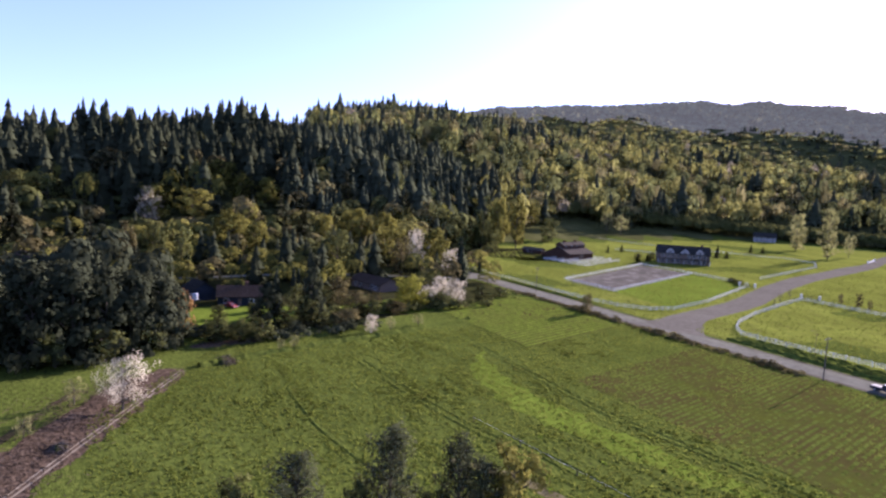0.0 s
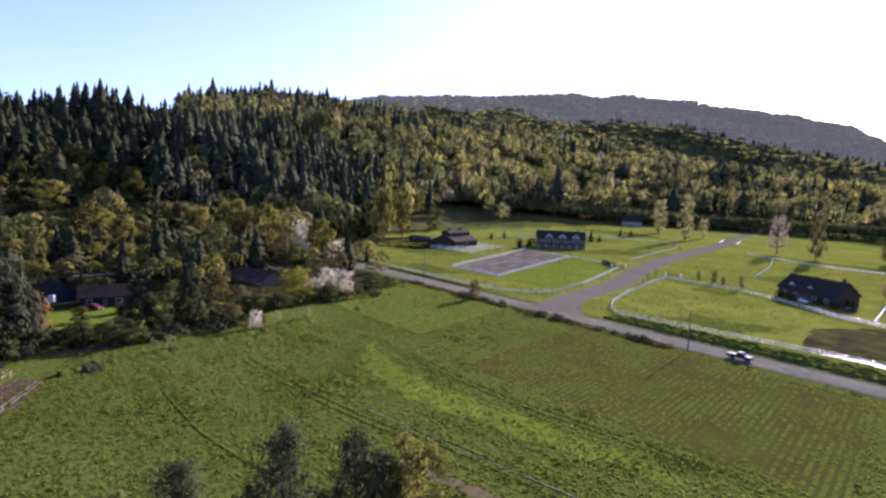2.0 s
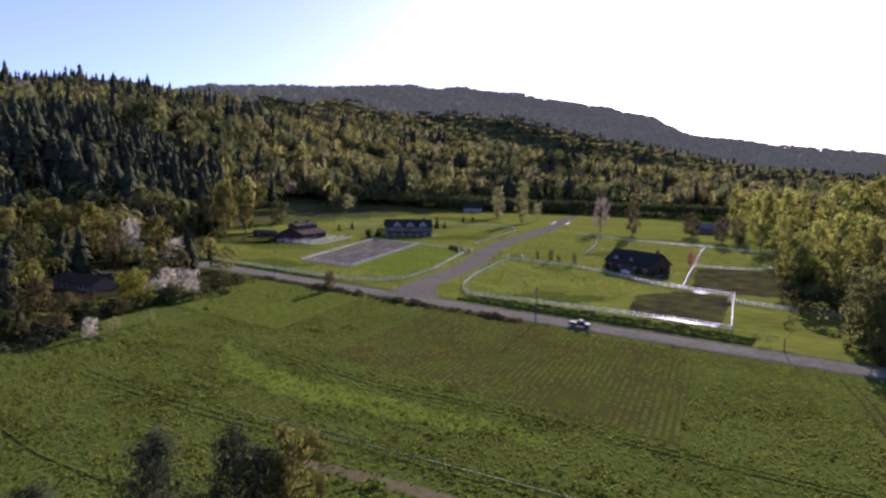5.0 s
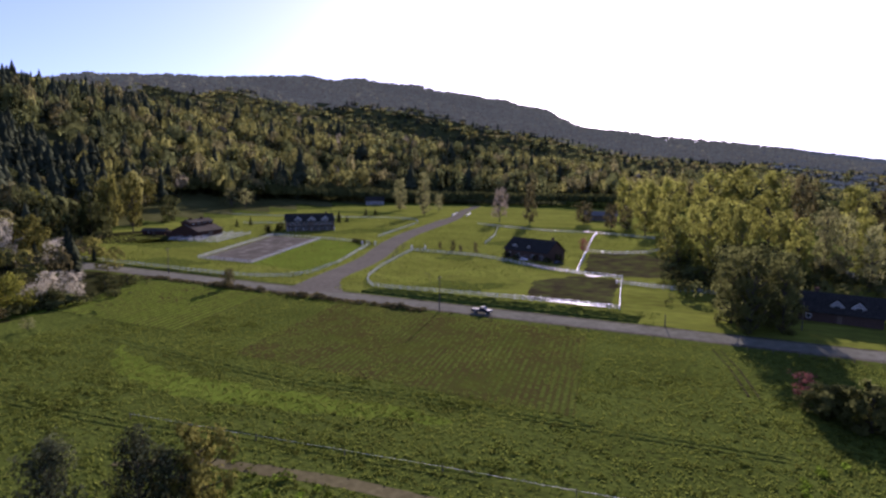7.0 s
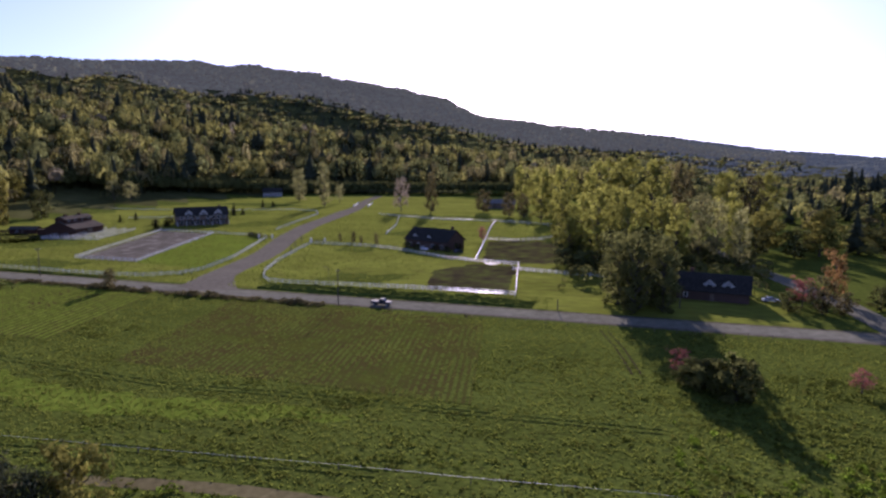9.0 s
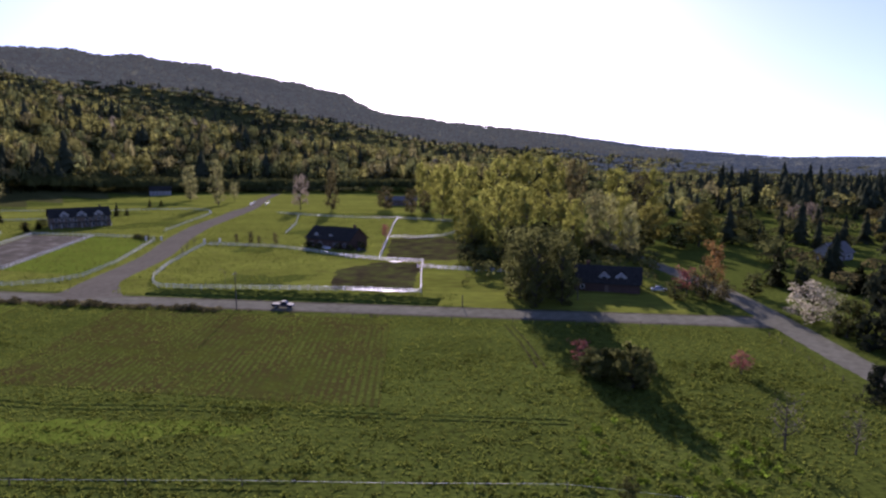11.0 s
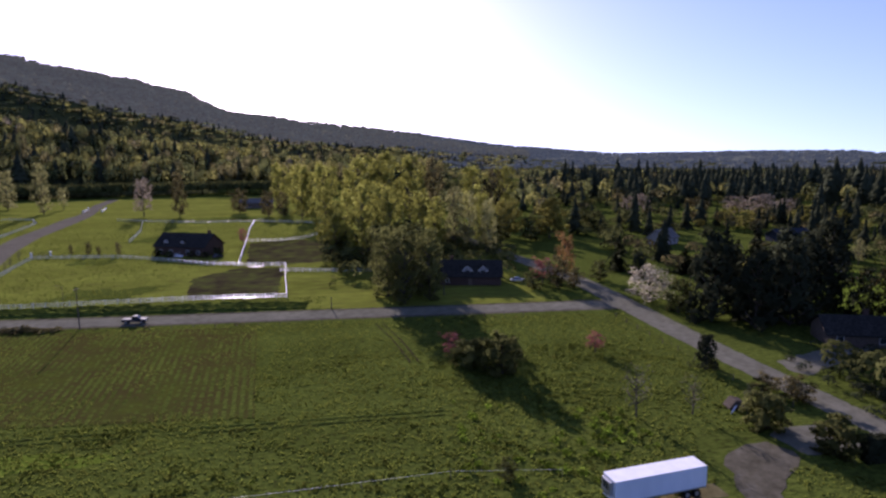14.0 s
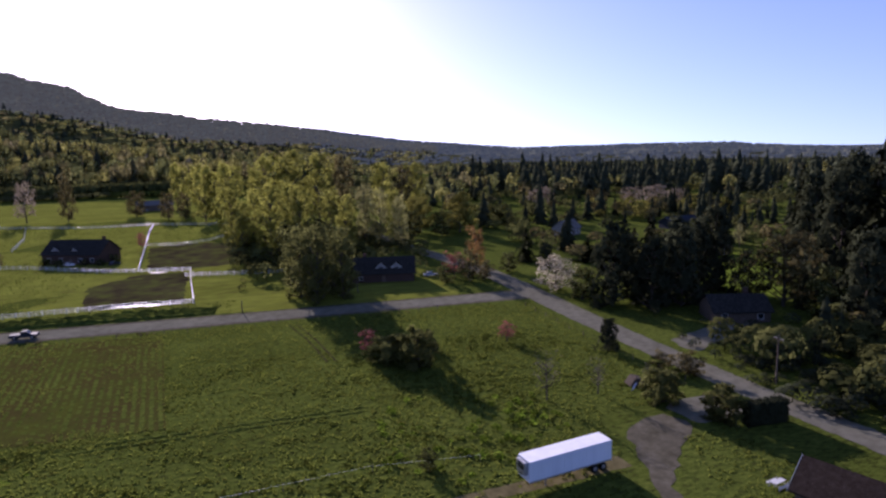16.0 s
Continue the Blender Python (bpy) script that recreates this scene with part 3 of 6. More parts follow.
patch("lush_grass", [(-128, 84), (-116, 79), (-104, 75), (-90, 75.5), (-78, 76), (-66, 77), (-52, 79), (-40, 80), (-40, 77.5), (-52, 74), (-64, 70), (-78, 67.5), (-92, 66.5), (-104, 68), (-116, 74)], 0.014, M_LUSH, "broad lush strip of bright green grass", "grass", rag=1.2)
tuft_field("meadow_grass", 80000, -150, 56, -2, 144, 0.16, 0.36, "rough green meadow grass in uneven clumps", 3)
tuft_field("pasture_grass", 42000, -330, -22, 158, 420, 0.25, 0.55, "green pasture grass in low clumps", 4, meadow=False)
rngr = np.random.default_rng(54)
rs = np.repeat(-98 + 1.35 * (np.arange(54) + 0.5), 130)
rn = rngr.uniform(89.5, 141.5, len(rs))
rs = rs - 0.2 * (rn - 89)
keep = value_noise(rs, rn, 9, 13) + rngr.normal(0, 0.12, len(rs)) > 0.26
rs, rn = rs[keep] + rngr.normal(0, 0.06, keep.sum()), rn[keep]

# ---------------------------------------------------------------- woods on the hills
def conifer_shape(seed, layers=8, arms=6):
    """A small fir, 1 high and 1 wide: ragged drooping skirts, each off centre."""
    rng = np.random.default_rng(seed)
    v, f = [], []
    for k in range(layers):
        a = k / layers
        r = 0.5 * (1 - a * 0.96) ** 0.85 * rng.uniform(0.8, 1.1)
        z = 0.06 + 0.88 * a + rng.uniform(-0.02, 0.02)
        ox, oy = rng.normal(0, 0.05 * (1 - a), 2)
        c = len(v)
        v.append((ox * 0.3, oy * 0.3, min(1.0, z + 1.6 / layers)))
        turn = rng.uniform(0, 6.3)
        for q in range(arms * 2):
            rr = r * (rng.uniform(0.75, 1.2) if q % 2 == 0 else rng.uniform(0.45, 0.75))
            ang = turn + q * math.pi / arms + rng.normal(0, 0.12)
            v.append((ox + rr * math.cos(ang), oy + rr * math.sin(ang), z - (0.06 if q % 2 == 0 else -0.015) * rng.uniform(0.4, 1.4) * (1 - a)))
        f += [(c, c + 1 + q, c + 1 + (q + 1) % (arms * 2)) for q in range(arms * 2)]
    return np.array(v), np.array(f)


def leafy_shape(seed, leaves=55, blobs=7, size=0.16, low=0.22, core=False):
    """A small broad-leaved tree, 1 high and 1 wide: leaf sprays over a domed, lobed crown, and a trunk."""
    rng = np.random.default_rng(seed)
    lobes = rng.normal(size=(blobs, 3))
    lobes[:, 2] = np.abs(lobes[:, 2])
    lobes /= np.linalg.norm(lobes, axis=1, keepdims=True)
    v, f = [], []
    mid, up = (1 + low) * 0.46, (1 - low) * 0.5
    for k in range(leaves):
        d = rng.normal(size=3)
        d /= np.linalg.norm(d)
        if d[2] < -0.3:
            d[2] *= -1
        lobe = np.max(lobes @ d)
        r = (0.66 + 0.36 * max(0.0, lobe) ** 3) * rng.uniform(0.93, 1.03)
        p = np.array((d[0] * 0.5 * r, d[1] * 0.5 * r, mid + d[2] * up * r))
        nrm = d + rng.normal(size=3) * 0.18 + (0, 0, 0.1)
        nrm /= np.linalg.norm(nrm)
        a = np.cross(nrm, rng.normal(size=3))
        a /= np.linalg.norm(a)
        b = np.cross(nrm, a)
        h = size * rng.uniform(0.55, 1.05)
        i = len(v)
        v += [p + a * h * 0.5, p + b * h * 0.5, p - a * h * 0.5, p - b * h * rng.uniform(0.3, 0.55)]
        f += [(i, i + 1, i + 2), (i, i + 2, i + 3)]
    if core:
        # the shaded inner foliage behind the outer sprays
        rings, sides, i = 3, 6, len(v)
        for q in range(rings):
            e = -0.5 + 1.35 * q / (rings - 1)
            for k in range(sides):
                a = math.tau * (k + 0.5 * (q % 2)) / sides
                d = np.array((math.cos(a) * math.cos(e), math.sin(a) * math.cos(e), math.sin(e)))
                r = (0.62 + 0.34 * max(0.0, np.max(lobes @ d)) ** 3) * 0.93
                v.append((d[0] * 0.5 * r, d[1] * 0.5 * r, mid + d[2] * up * r))
        v.append((0, 0, mid + up * 0.7))
        for q in range(rings):
            for k in range(sides):
                a, b = i + q * sides + k, i + q * sides + (k + 1) % sides
                if q == rings - 1:
                    f.append((a, b, i + rings * sides))
                else:
                    f += [(a, b, a + sides), (b, b + sides, a + sides)]
    i = len(v)
    v += [(0.02, 0, 0), (-0.02, 0.015, 0), (-0.02, -0.015, 0), (0, 0, 0.7)]
    f += [(i, i + 1, i + 3), (i + 1, i + 2, i + 3), (i + 2, i, i + 3)]
    return np.array(v, float), np.array(f)


def woods(name, shapes, x, y, height, width, mat, label, seed, category="woods", shade=(0.0, 1.0), soften=0.75, sink=0.3):
    """Many trees of one wood in one mesh; each tree has its own size, turn and shade."""
    rng = np.random.default_rng(seed)
    vs, fs, ts, ns, first = [], [], [], [], 0
    pick = rng.integers(0, len(shapes), len(x))
    for k, (sv, sf) in enumerate(shapes):
        m = pick == k
        if not m.any():
            continue
        cnt = m.sum()
        a = rng.uniform(0, 6.3, cnt)
        c, s = np.cos(a)[:, None], np.sin(a)[:, None]
        w = width[m][:, None]
        px = (sv[None, :, 0] * c - sv[None, :, 1] * s) * w + x[m][:, None]
        py = (sv[None, :, 0] * s + sv[None, :, 1] * c) * w + y[m][:, None]
        pz = sv[None, :, 2] * height[m][:, None] + ground_z(x[m], y[m])[:, None] - sink
        vs.append(np.stack([px, py, pz], -1).reshape(-1, 3))
        ns.append(np.stack([px - x[m][:, None], py - y[m][:, None], (sv[None, :, 2] - 0.45) * w + 0 * px], -1).reshape(-1, 3))
        fs.append((sf[None] + (np.arange(cnt) * len(sv))[:, None, None] + first).reshape(-1, 3))
        first += cnt * len(sv)
        ts.append(np.repeat(rng.uniform(*shade, cnt), len(sv)))
    me = mesh_of(name, np.concatenate(vs), np.concatenate(fs), mat, np.concatenate(ts))
    soft_crown(me, np.concatenate(ns), soften)
    return tagged(new(name, me), label, category, kind="stuff")


FIRS = [conifer_shape(k) for k in range(5)]
BROAD = [leafy_shape(20 + k, 58, 7, 0.27) for k in range(6)]
BROAD_MID = [leafy_shape(45 + k, 105, 8, 0.2, 0.16) for k in range(5)]
BROAD_NEAR = [leafy_shape(50 + k, 190, 9, 0.14, 0.1) for k in range(4)]
BROAD_DENSE = [leafy_shape(30 + k, 26, 6, 0.34, core=True) for k in range(4)]
FIRS_FAR = [conifer_shape(40 + k, 3, 5) for k in range(3)]
BROAD_FAR = [leafy_shape(60 + k, 10, 5, 0.62) for k in range(4)]


def spread(b0, b1, r0, r1, gap, seed):
    """Places over a sector, gap metres apart at the near side and wider far off."""
    rng = np.random.default_rng(seed)
    area = math.radians(b1 - b0) * (r1 ** 2 - r0 ** 2) / 2
    cnt = int(area / gap ** 2)
    r = np.sqrt(rng.uniform(r0 ** 2, r1 ** 2, cnt))
    b = np.radians(rng.uniform(b0, b1, cnt))
    return r * np.sin(b), r * np.cos(b), rng


def split_wood(name, x, y, rng, share, tall, wide, label, far=False, grow=None, fresh=0.0, mats=M_WOOD, round_firs=False, tallness=0.85, broad=None):
    """share: how many are firs, from 0 to 1, as an array; the others fall to three broad-leaved colours."""
    pick = rng.random(len(x))
    is_fir = pick < share
    tone = 3.0 * (value_noise(x, y, 60, 7) - 0.5) + rng.normal(0.1, 0.6, len(x)) + fresh
    sets = [("conifer", is_fir)]
    rest = ~is_fir
    sets += [("green", rest & (tone < -0.15)), ("olive", rest & (tone >= -0.15) & (tone < 0.45)), ("yellow", rest & (tone >= 0.45) & (tone < 2.05)), ("pink", rest & (tone >= 2.05))]
    words = {"conifer": "dark green firs", "green": "fresh green broad-leaved trees", "olive": "olive brown budding trees", "yellow": "yellow-green spring trees", "pink": "pale blossoming trees"}
    for k, (kind, m) in enumerate(sets):
        if m.sum() < 3:
            continue
        fir = kind == "conifer"
        h = rng.uniform(*tall, m.sum()) * (1.3 if fir else tallness) * (0.7 + 0.6 * value_noise(x[m], y[m], 35, 31)) * rng.uniform(0.65, 1.2, m.sum())
        if grow is not None:
            h = h * grow[m]
        w = (h * rng.uniform(0.44, 0.66, m.sum()) * (1.4 if far else 1)) if fir else rng.uniform(*wide, m.sum())
        shapes = (BROAD_NEAR if round_firs else FIRS_FAR if far else FIRS) if fir else broad or (BROAD_FAR if far else BROAD)
        woods(name, shapes, x[m], y[m], h, w, mats[kind], words[kind] + " " + label, k + len(x), shade=(0.38, 0.62) if far else (0.3, 0.7) if fir else (0.25, 0.75), soften=0.5 if fir else 0.85)


CLEAR = ((-388, -40, 20), (-389, -24, 20), (-435, 9, 30), (-409, 68, 26), (-387, 75, 20), (-384, 89, 20), (-369, 27, 24), (-367, 45, 24), (-322, 57, 20), (-290, 63, 14), (-336, 128, 22), (-330, 144, 22), (-273, 123, 18), (-264, 143, 18), (-437, 262, 18), (-442, 318, 20), (-404, 267, 18), (-281, 20, 12))


def open_view(x, y, depth=22):
    """Leaves room round and below the largest single trees."""
    keep = np.ones(len(x), bool)
    r, b = np.hypot(x, y), np.arctan2(x, y)
    for s, n, w in CLEAR:
        cx, cy = at(s, n)
        cr, cb = math.hypot(cx, cy), math.atan2(cx, cy)
        keep &= ~((np.abs(b - cb) * cr < w * 0.62) & (r > cr - depth) & (r < cr + 6))
    return keep


rx, ry = at(rs, rn)
woods("sown_plants", [leafy_shape(95 + k, 4, 3, 0.7, 0.0) for k in range(3)], rx, ry, rngr.uniform(0.2, 0.4, len(rx)), rngr.uniform(0.4, 0.65, len(rx)), M_LUSH_BLADE, "young plants in straight sown rows", 55, "crop", shade=(0.3, 0.5))
# near slope: mostly firs
x, y, rng = spread(-47, 3, 285, 640, 8.6, 11)
b, r = np.degrees(np.arctan2(x, y)), np.hypot(x, y)
keep = (ground_z(x, y) > 0.2) & open_view(x, y)
x, y, b, r = x[keep], y[keep], b[keep], r[keep]
share = np.clip(0.4 + (r - 360) / 170 - np.clip(b + 10, 0, 24) * 0.04 + 0.8 * (value_noise(x, y, 55, 4) - 0.55), 0.05, 0.96)
grow = np.clip((r - 240) / 180, 0.5, 1.0) * np.interp(r, (460, 600), (1.0, 0.72))
# from bearing -15 on, the woods take the colours lightened for haze
for side, mats, fresh in ((b < -15, M_WOOD, -0.25), (b >= -15, M_SLOPE_HAZE, -0.1)):
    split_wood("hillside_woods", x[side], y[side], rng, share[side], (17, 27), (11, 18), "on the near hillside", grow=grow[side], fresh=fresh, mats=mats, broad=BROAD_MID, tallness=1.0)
x, y, rng = spread(-45, 3, 285, 430, 9, 18)
split_wood("hillside_scrub", x, y, rng, np.full(len(x), 0.1), (4, 8), (6, 10), "in the undergrowth of the near hillside", fresh=-0.8)
# middle slopes: broad-leaved with some firs
x, y, rng = spread(-14, 64, 430, 1250, 13.2, 12)
b, r = np.degrees(np.arctan2(x, y)), np.hypot(x, y)
keep = (r > np.interp(b, BEARING, FLAT_END) + np.interp(b, (-14, 4, 10), (25, 25, 60))) & ((r > 690) | (b > 2))
x, y, b, r = x[keep], y[keep], b[keep], r[keep]
share = np.clip(0.14 + 0.8 * (value_noise(x, y, 110, 5) - 0.5) + np.clip(10 - b, -22, 20) * 0.008, 0.02, 0.6)
split_wood("slope_woods", x, y, rng, share, (21, 31), (11, 18), "on the valley slope", fresh=0.1, mats=M_SLOPE_HAZE, tallness=1.05)
# far ridge
x, y, rng = spread(-9, 72, 1150, 2500, 19, 13)
b, r = np.degrees(np.arctan2(x, y)), np.hypot(x, y)
keep = (r < np.interp(b, BEARING, RIDGE) + 60) & (r > np.interp(b, BEARING, SHOULDER))
x, y, b, r = x[keep], y[keep], b[keep], r[keep]
near = r < np.interp(b, BEARING, SHOULDER) + 520 + 160 * (value_noise(x, y, 150, 27) - 0.5)
split_wood("ridge_woods", x[near], y[near], rng, 0.15 + 0.35 * value_noise(x[near], y[near], 160, 21), (9, 13), (16, 23), "on the upper slope", far=True, fresh=-0.2, mats=M_SLOPE_HAZE)
woods("backdrop", BROAD_FAR, x[~near], y[~near], rng.uniform(12, 17, (~near).sum()) * (0.85 + 0.5 * value_noise(x[~near], y[~near], 120, 22)), rng.uniform(22, 32, (~near).sum()), M_DISTANT_HAZE, "distant wooded ridge with haze imitated by a faint glow", 23, "distant hills", shade=(0.36, 0.64), soften=0.9, sink=5.0)
# wooded plain
x, y, rng = spread(55, 116, 330, 1400, 15.5, 14)
b, r = np.degrees(np.arctan2(x, y)), np.hypot(x, y)
keep = rng.random(len(x)) < np.clip(1.25 - r / 1500, 0.3, 1) 
keep &= ~((b < 66) & (r < 420)) & ~((b > 74) & (r < 500))
x, y, b, r = x[keep], y[keep], b[keep], r[keep]
split_wood("plain_woods", x, y, rng, np.clip(0.15 + (b - 66) / 26 + 0.7 * (value_noise(x, y, 120, 25) - 0.5), 0.1, 0.92), (11, 18), (10, 16), "on the wooded plain", fresh=-0.1, mats=M_SLOPE_HAZE, grow=np.clip(1.15 - r / 2300, 0.5, 1.0) * np.where((b > 74) & (r < 900), 1.45, 1.0))
x, y, rng = spread(72, 112, 340, 540, 17, 19)
split_wood("garden_trees", x, y, rng, np.full(len(x), 0.35), (6, 12), (8, 13), "among lawns on the plain", fresh=-0.1)
rng = np.random.default_rng(16)
gs, gn = rng.uniform(88, 330, 560), rng.uniform(40, 330, 560)
keep = (value_noise(gs, gn, 45, 6) > 0.38) & (np.hypot(gs - 117, gn - 250) > 22) & (np.hypot(gs - 172, gn - 250) > 24) & (np.hypot(gs - 140, gn - 182) > 22) & (np.hypot(gs - 92, gn - 108) > 17) & (np.hypot(gs - 127, (gn - 160) * 0.7) > 18)
keep &= ~((np.abs(gs - gn * 0.2 - 88) < 10) & (gn > 120))
x, y = at(gs[keep], gn[keep])
split_wood("garden_woods", x, y, rng, np.clip(0.25 + (gs[keep] - 110) / 220, 0.2, 0.6), (6, 13), (6, 11), "among the gardens by the side road", fresh=-0.2, broad=BROAD_NEAR)
gs, gn = rng.uniform(75, 135, 130), rng.uniform(48, 104, 130)
keep = np.hypot(gs - 92, gn - 108) > 14
x, y = at(gs[keep], gn[keep])
split_wood("lane_trees", x, y, rng, np.full(keep.sum(), 0.2), (5, 10), (5, 9), "crowding the side road", fresh=-2.2, broad=BROAD_NEAR)
gs, gn = rng.uniform(-300, -214, 420), rng.uniform(-90, 150, 420)
keep = open_view(*at(gs, gn)) & (np.abs(gs + 252) > 6) & (np.hypot(gs + 216, gn - 92) > 15) & (np.hypot(gs + 205, gn - 34) > 20) & (np.hypot(gs + 282, gn + 24) > 12)
keep &= (gs < -240) | (value_noise(gs, gn, 30, 12) > 0.5)
x, y = at(gs[keep], gn[keep])
split_wood("lane_woods", x, y, rng, np.full(keep.sum(), 0.3), (8, 14), (7, 12), "along the old lane", fresh=-0.3, broad=BROAD_NEAR)
gs, gn = rng.uniform(-215, -150, 210), rng.uniform(-75, 16, 210)
x, y = at(gs, gn)
split_wood("stand_woods", x, y, rng, np.full(len(gs), 0.95), (10, 14), (8, 12), "in the dark stand by the field", round_firs=True)
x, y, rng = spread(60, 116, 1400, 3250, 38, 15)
woods("backdrop", BROAD_FAR, x, y, rng.uniform(7, 11, len(x)), rng.uniform(26, 38, len(x)), M_FAR_HAZE, "distant low wooded hills with blue haze imitated by a faint glow", 24, "distant hills", shade=(0.42, 0.58))

# ---------------------------------------------------------------- single trees
def fir_meshes(seed, bushy=1.0):
    """Drooping sprays along many branches, ragged towards the tips."""
    rng = random.Random(seed)
    crown = bmesh.new()
    whorls = 24
    for k in range(whorls):
        a = k / whorls
        z = 0.04 + 0.93 * a
        reach = 0.5 * (1 - a) ** 0.75 + 0.015
        for q in range(9 if a < 0.7 else 6):
            ang = rng.uniform(0, math.tau)
            L = reach * rng.uniform(0.55, 1.12)
            d = Vector((math.cos(ang), math.sin(ang), 0))
            droop = rng.uniform(0.03, 0.1) * (1 - a)
            for w in range(3 if a < 0.75 else 2):
                g = (w + rng.uniform(0.4, 1.0)) / 3
                p = d * L * g + Vector((0, 0, z + 0.02 - droop * g * g + rng.gauss(0, 0.006)))
                turn = ang + rng.gauss(0, 0.5)
                e = Vector((math.cos(turn), math.sin(turn), rng.uniform(-0.5, 0.1)))
                sd = Vector((-e.y, e.x, rng.gauss(0, 0.25)))
                ln, wd = 0.11 * bushy * (1.15 - a * 0.7) * rng.uniform(0.7, 1.3), 0.05 * bushy * (1.15 - a * 0.6) * rng.uniform(0.7, 1.3)
                v = [crown.verts.new(x) for x in (p - e * ln * 0.4, p + sd * wd, p + e * ln * 0.7 - Vector((0, 0, 0.012)), p - sd * wd)]
                crown.faces.new(v)
    trunk = bmesh.new()
    tube(trunk, (0, 0, -0.02), (0, 0, 0.5), 0.035, 0.02)
    tube(trunk, (0, 0, 0.5), (0, 0, 0.98), 0.02, 0.004)
    return trunk, crown


def broad_meshes(seed, leaves, size, low=0.25, narrow=1.0, limbs=13, hollow=0.5, taper=False, squash=1.0):
    """Trunk and limbs; leaf sprays gathered round the limb ends."""
    rng = random.Random(seed)
    trunk, crown = bmesh.new(), bmesh.new()
    fork = low + 0.08
    tube(trunk, (0, 0, -0.02), (0.01, 0, fork), 0.028, 0.02)
    tube(trunk, (0.01, 0, fork), (rng.uniform(-0.05, 0.05), rng.uniform(-0.05, 0.05), 0.8), 0.02, 0.005)
    ends = []
    for k in range(limbs):
        ang = k * 2.4 + rng.uniform(-0.4, 0.4)
        z1 = low + (0.93 - low) * (k + rng.uniform(0.2, 0.9)) / limbs
        a = (z1 - low) / (1 - low)
        girth = math.sqrt(max(0.05, 1 - ((a - 0.42) / 0.62) ** 2))
        if taper:
            girth = 0.12 + 1.05 * (1 - a) ** 0.8
        reach = 0.36 * narrow * girth * rng.uniform(0.65, 1.1)
        z0 = max(low * 0.8, z1 - rng.uniform(0.1, 0.25))
        p = Vector((reach * math.cos(ang), reach * math.sin(ang), z1))
        mid = Vector((p.x * 0.6, p.y * 0.6, z0 * 0.5 + z1 * 0.5))
        tube(trunk, (0, 0, z0), mid, 0.012, 0.008, 4)
        tube(trunk, mid, p, 0.008, 0.002, 4)
        for _ in range(2):
            e = p + Vector((rng.gauss(0, 0.07), rng.gauss(0, 0.07), rng.gauss(0.01, 0.04)))
            tube(trunk, mid.lerp(p, 0.6), e, 0.004, 0.001, 3)
            ends.append((e, rng.uniform(0.08, 0.16)))
        ends.append((p, rng.uniform(0.1, 0.17)))
        ends.append((p * 0.45 + Vector((0, 0, z1 * 0.55)), rng.uniform(0.1, 0.16)))
    def flat(v):
        return Vector((v.x, v.y, v.z * squash))

    for k in range(leaves):
        c, r = ends[rng.randrange(len(ends))]
        d = Vector((rng.gauss(0, 1), rng.gauss(0, 1), rng.gauss(0, 1))).normalized()
        reach = r * (hollow + (1 - hollow) * rng.random())
        p = c + Vector((d.x * reach, d.y * reach, d.z * reach * squash))
        p.z = min(max(p.z, low * 0.8), 1.0)
        nrm = (d * 0.6 + Vector((p.x, p.y, (p.z - 0.45) * 0.6)) * 2.2 + Vector((rng.gauss(0, 0.5), rng.gauss(0, 0.5), rng.gauss(0.2, 0.5)))).normalized()
        a = nrm.orthogonal()
        a.rotate(Matrix.Rotation(rng.uniform(0, 6.3), 3, nrm))
        b = nrm.cross(a)
        h = size * rng.uniform(0.5, 1.1)
        v = [crown.verts.new(q) for q in (p + flat(a) * h * 0.5, p + flat(b) * h * 0.4, p - flat(a) * h * 0.5, p - flat(b) * h * rng.uniform(0.15, 0.45))]
        crown.faces.new(v)
    return trunk, crown


# kind: leaf colour, leaves, leaf size, lowest limb, narrowness, words
KINDS = {
    "c": ("conifer", 0, 0, 0, 1, "dark green fir tree", "conifer"),
    "f": ("pine", 3600, 0.046, 0.04, 1.15, "bushy grey-green pine tree", "conifer"),
    "n": ("conifer", 2600, 0.072, 0.03, 1.25, "dark irregular pine tree", "conifer"),
    "y": ("yellow", 2300, 0.064, 0.14, 1.0, "yellow-green budding broad-leaved tree", "tree"),
    "u": ("sunny", 2600, 0.066, 0.1, 1.1, "tall yellow-green sunlit cottonwood", "tree"),
    "Y": ("gold", 3600, 0.055, 0.08, 1.1, "rounded bright yellow-green tree", "tree"),
    "g": ("green", 1900, 0.068, 0.05, 1.0, "green leafy tree", "tree"),
    "G": ("deep", 3600, 0.056, 0.02, 1.05, "tall dense dark green tree", "tree"),
    "o": ("olive", 1600, 0.064, 0.1, 1.0, "olive brown budding tree", "tree"),
    "Q": ("orange", 1300, 0.06, 0.12, 0.9, "orange-tinged budding tree", "tree"),
    "p": ("gold", 1100, 0.09, 0.1, 1.2, "slim upright yellow-green poplar", "tree"),
    "v": ("pale", 700, 0.055, 0.2, 1.0, "thin pale green budding tree", "tree"),
    "V": ("pale", 2600, 0.056, 0.06, 1.05, "tall pale green cottonwood", "tree"),
    "w": ("white", 1700, 0.052, 0.08, 1.05, "white blossoming tree", "tree"),
    "W": ("white", 3400, 0.024, 0.2, 1.0, "cream-white blossoming tree with bare limbs", "tree"),
    "P": ("pink", 900, 0.06, 0.2, 1.0, "pale pink budding tree", "tree"),
    "b": ("deep", 2600, 0.085, 0.02, 1.3, "dense rounded green shrub", "shrub"),
    "R": ("red", 800, 0.07, 0.25, 1.1, "small red-leaved tree", "tree"),
    "B": ("bare", 260, 0.035, 0.3, 1.0, "bare young tree with thin twigs", "tree"),
}
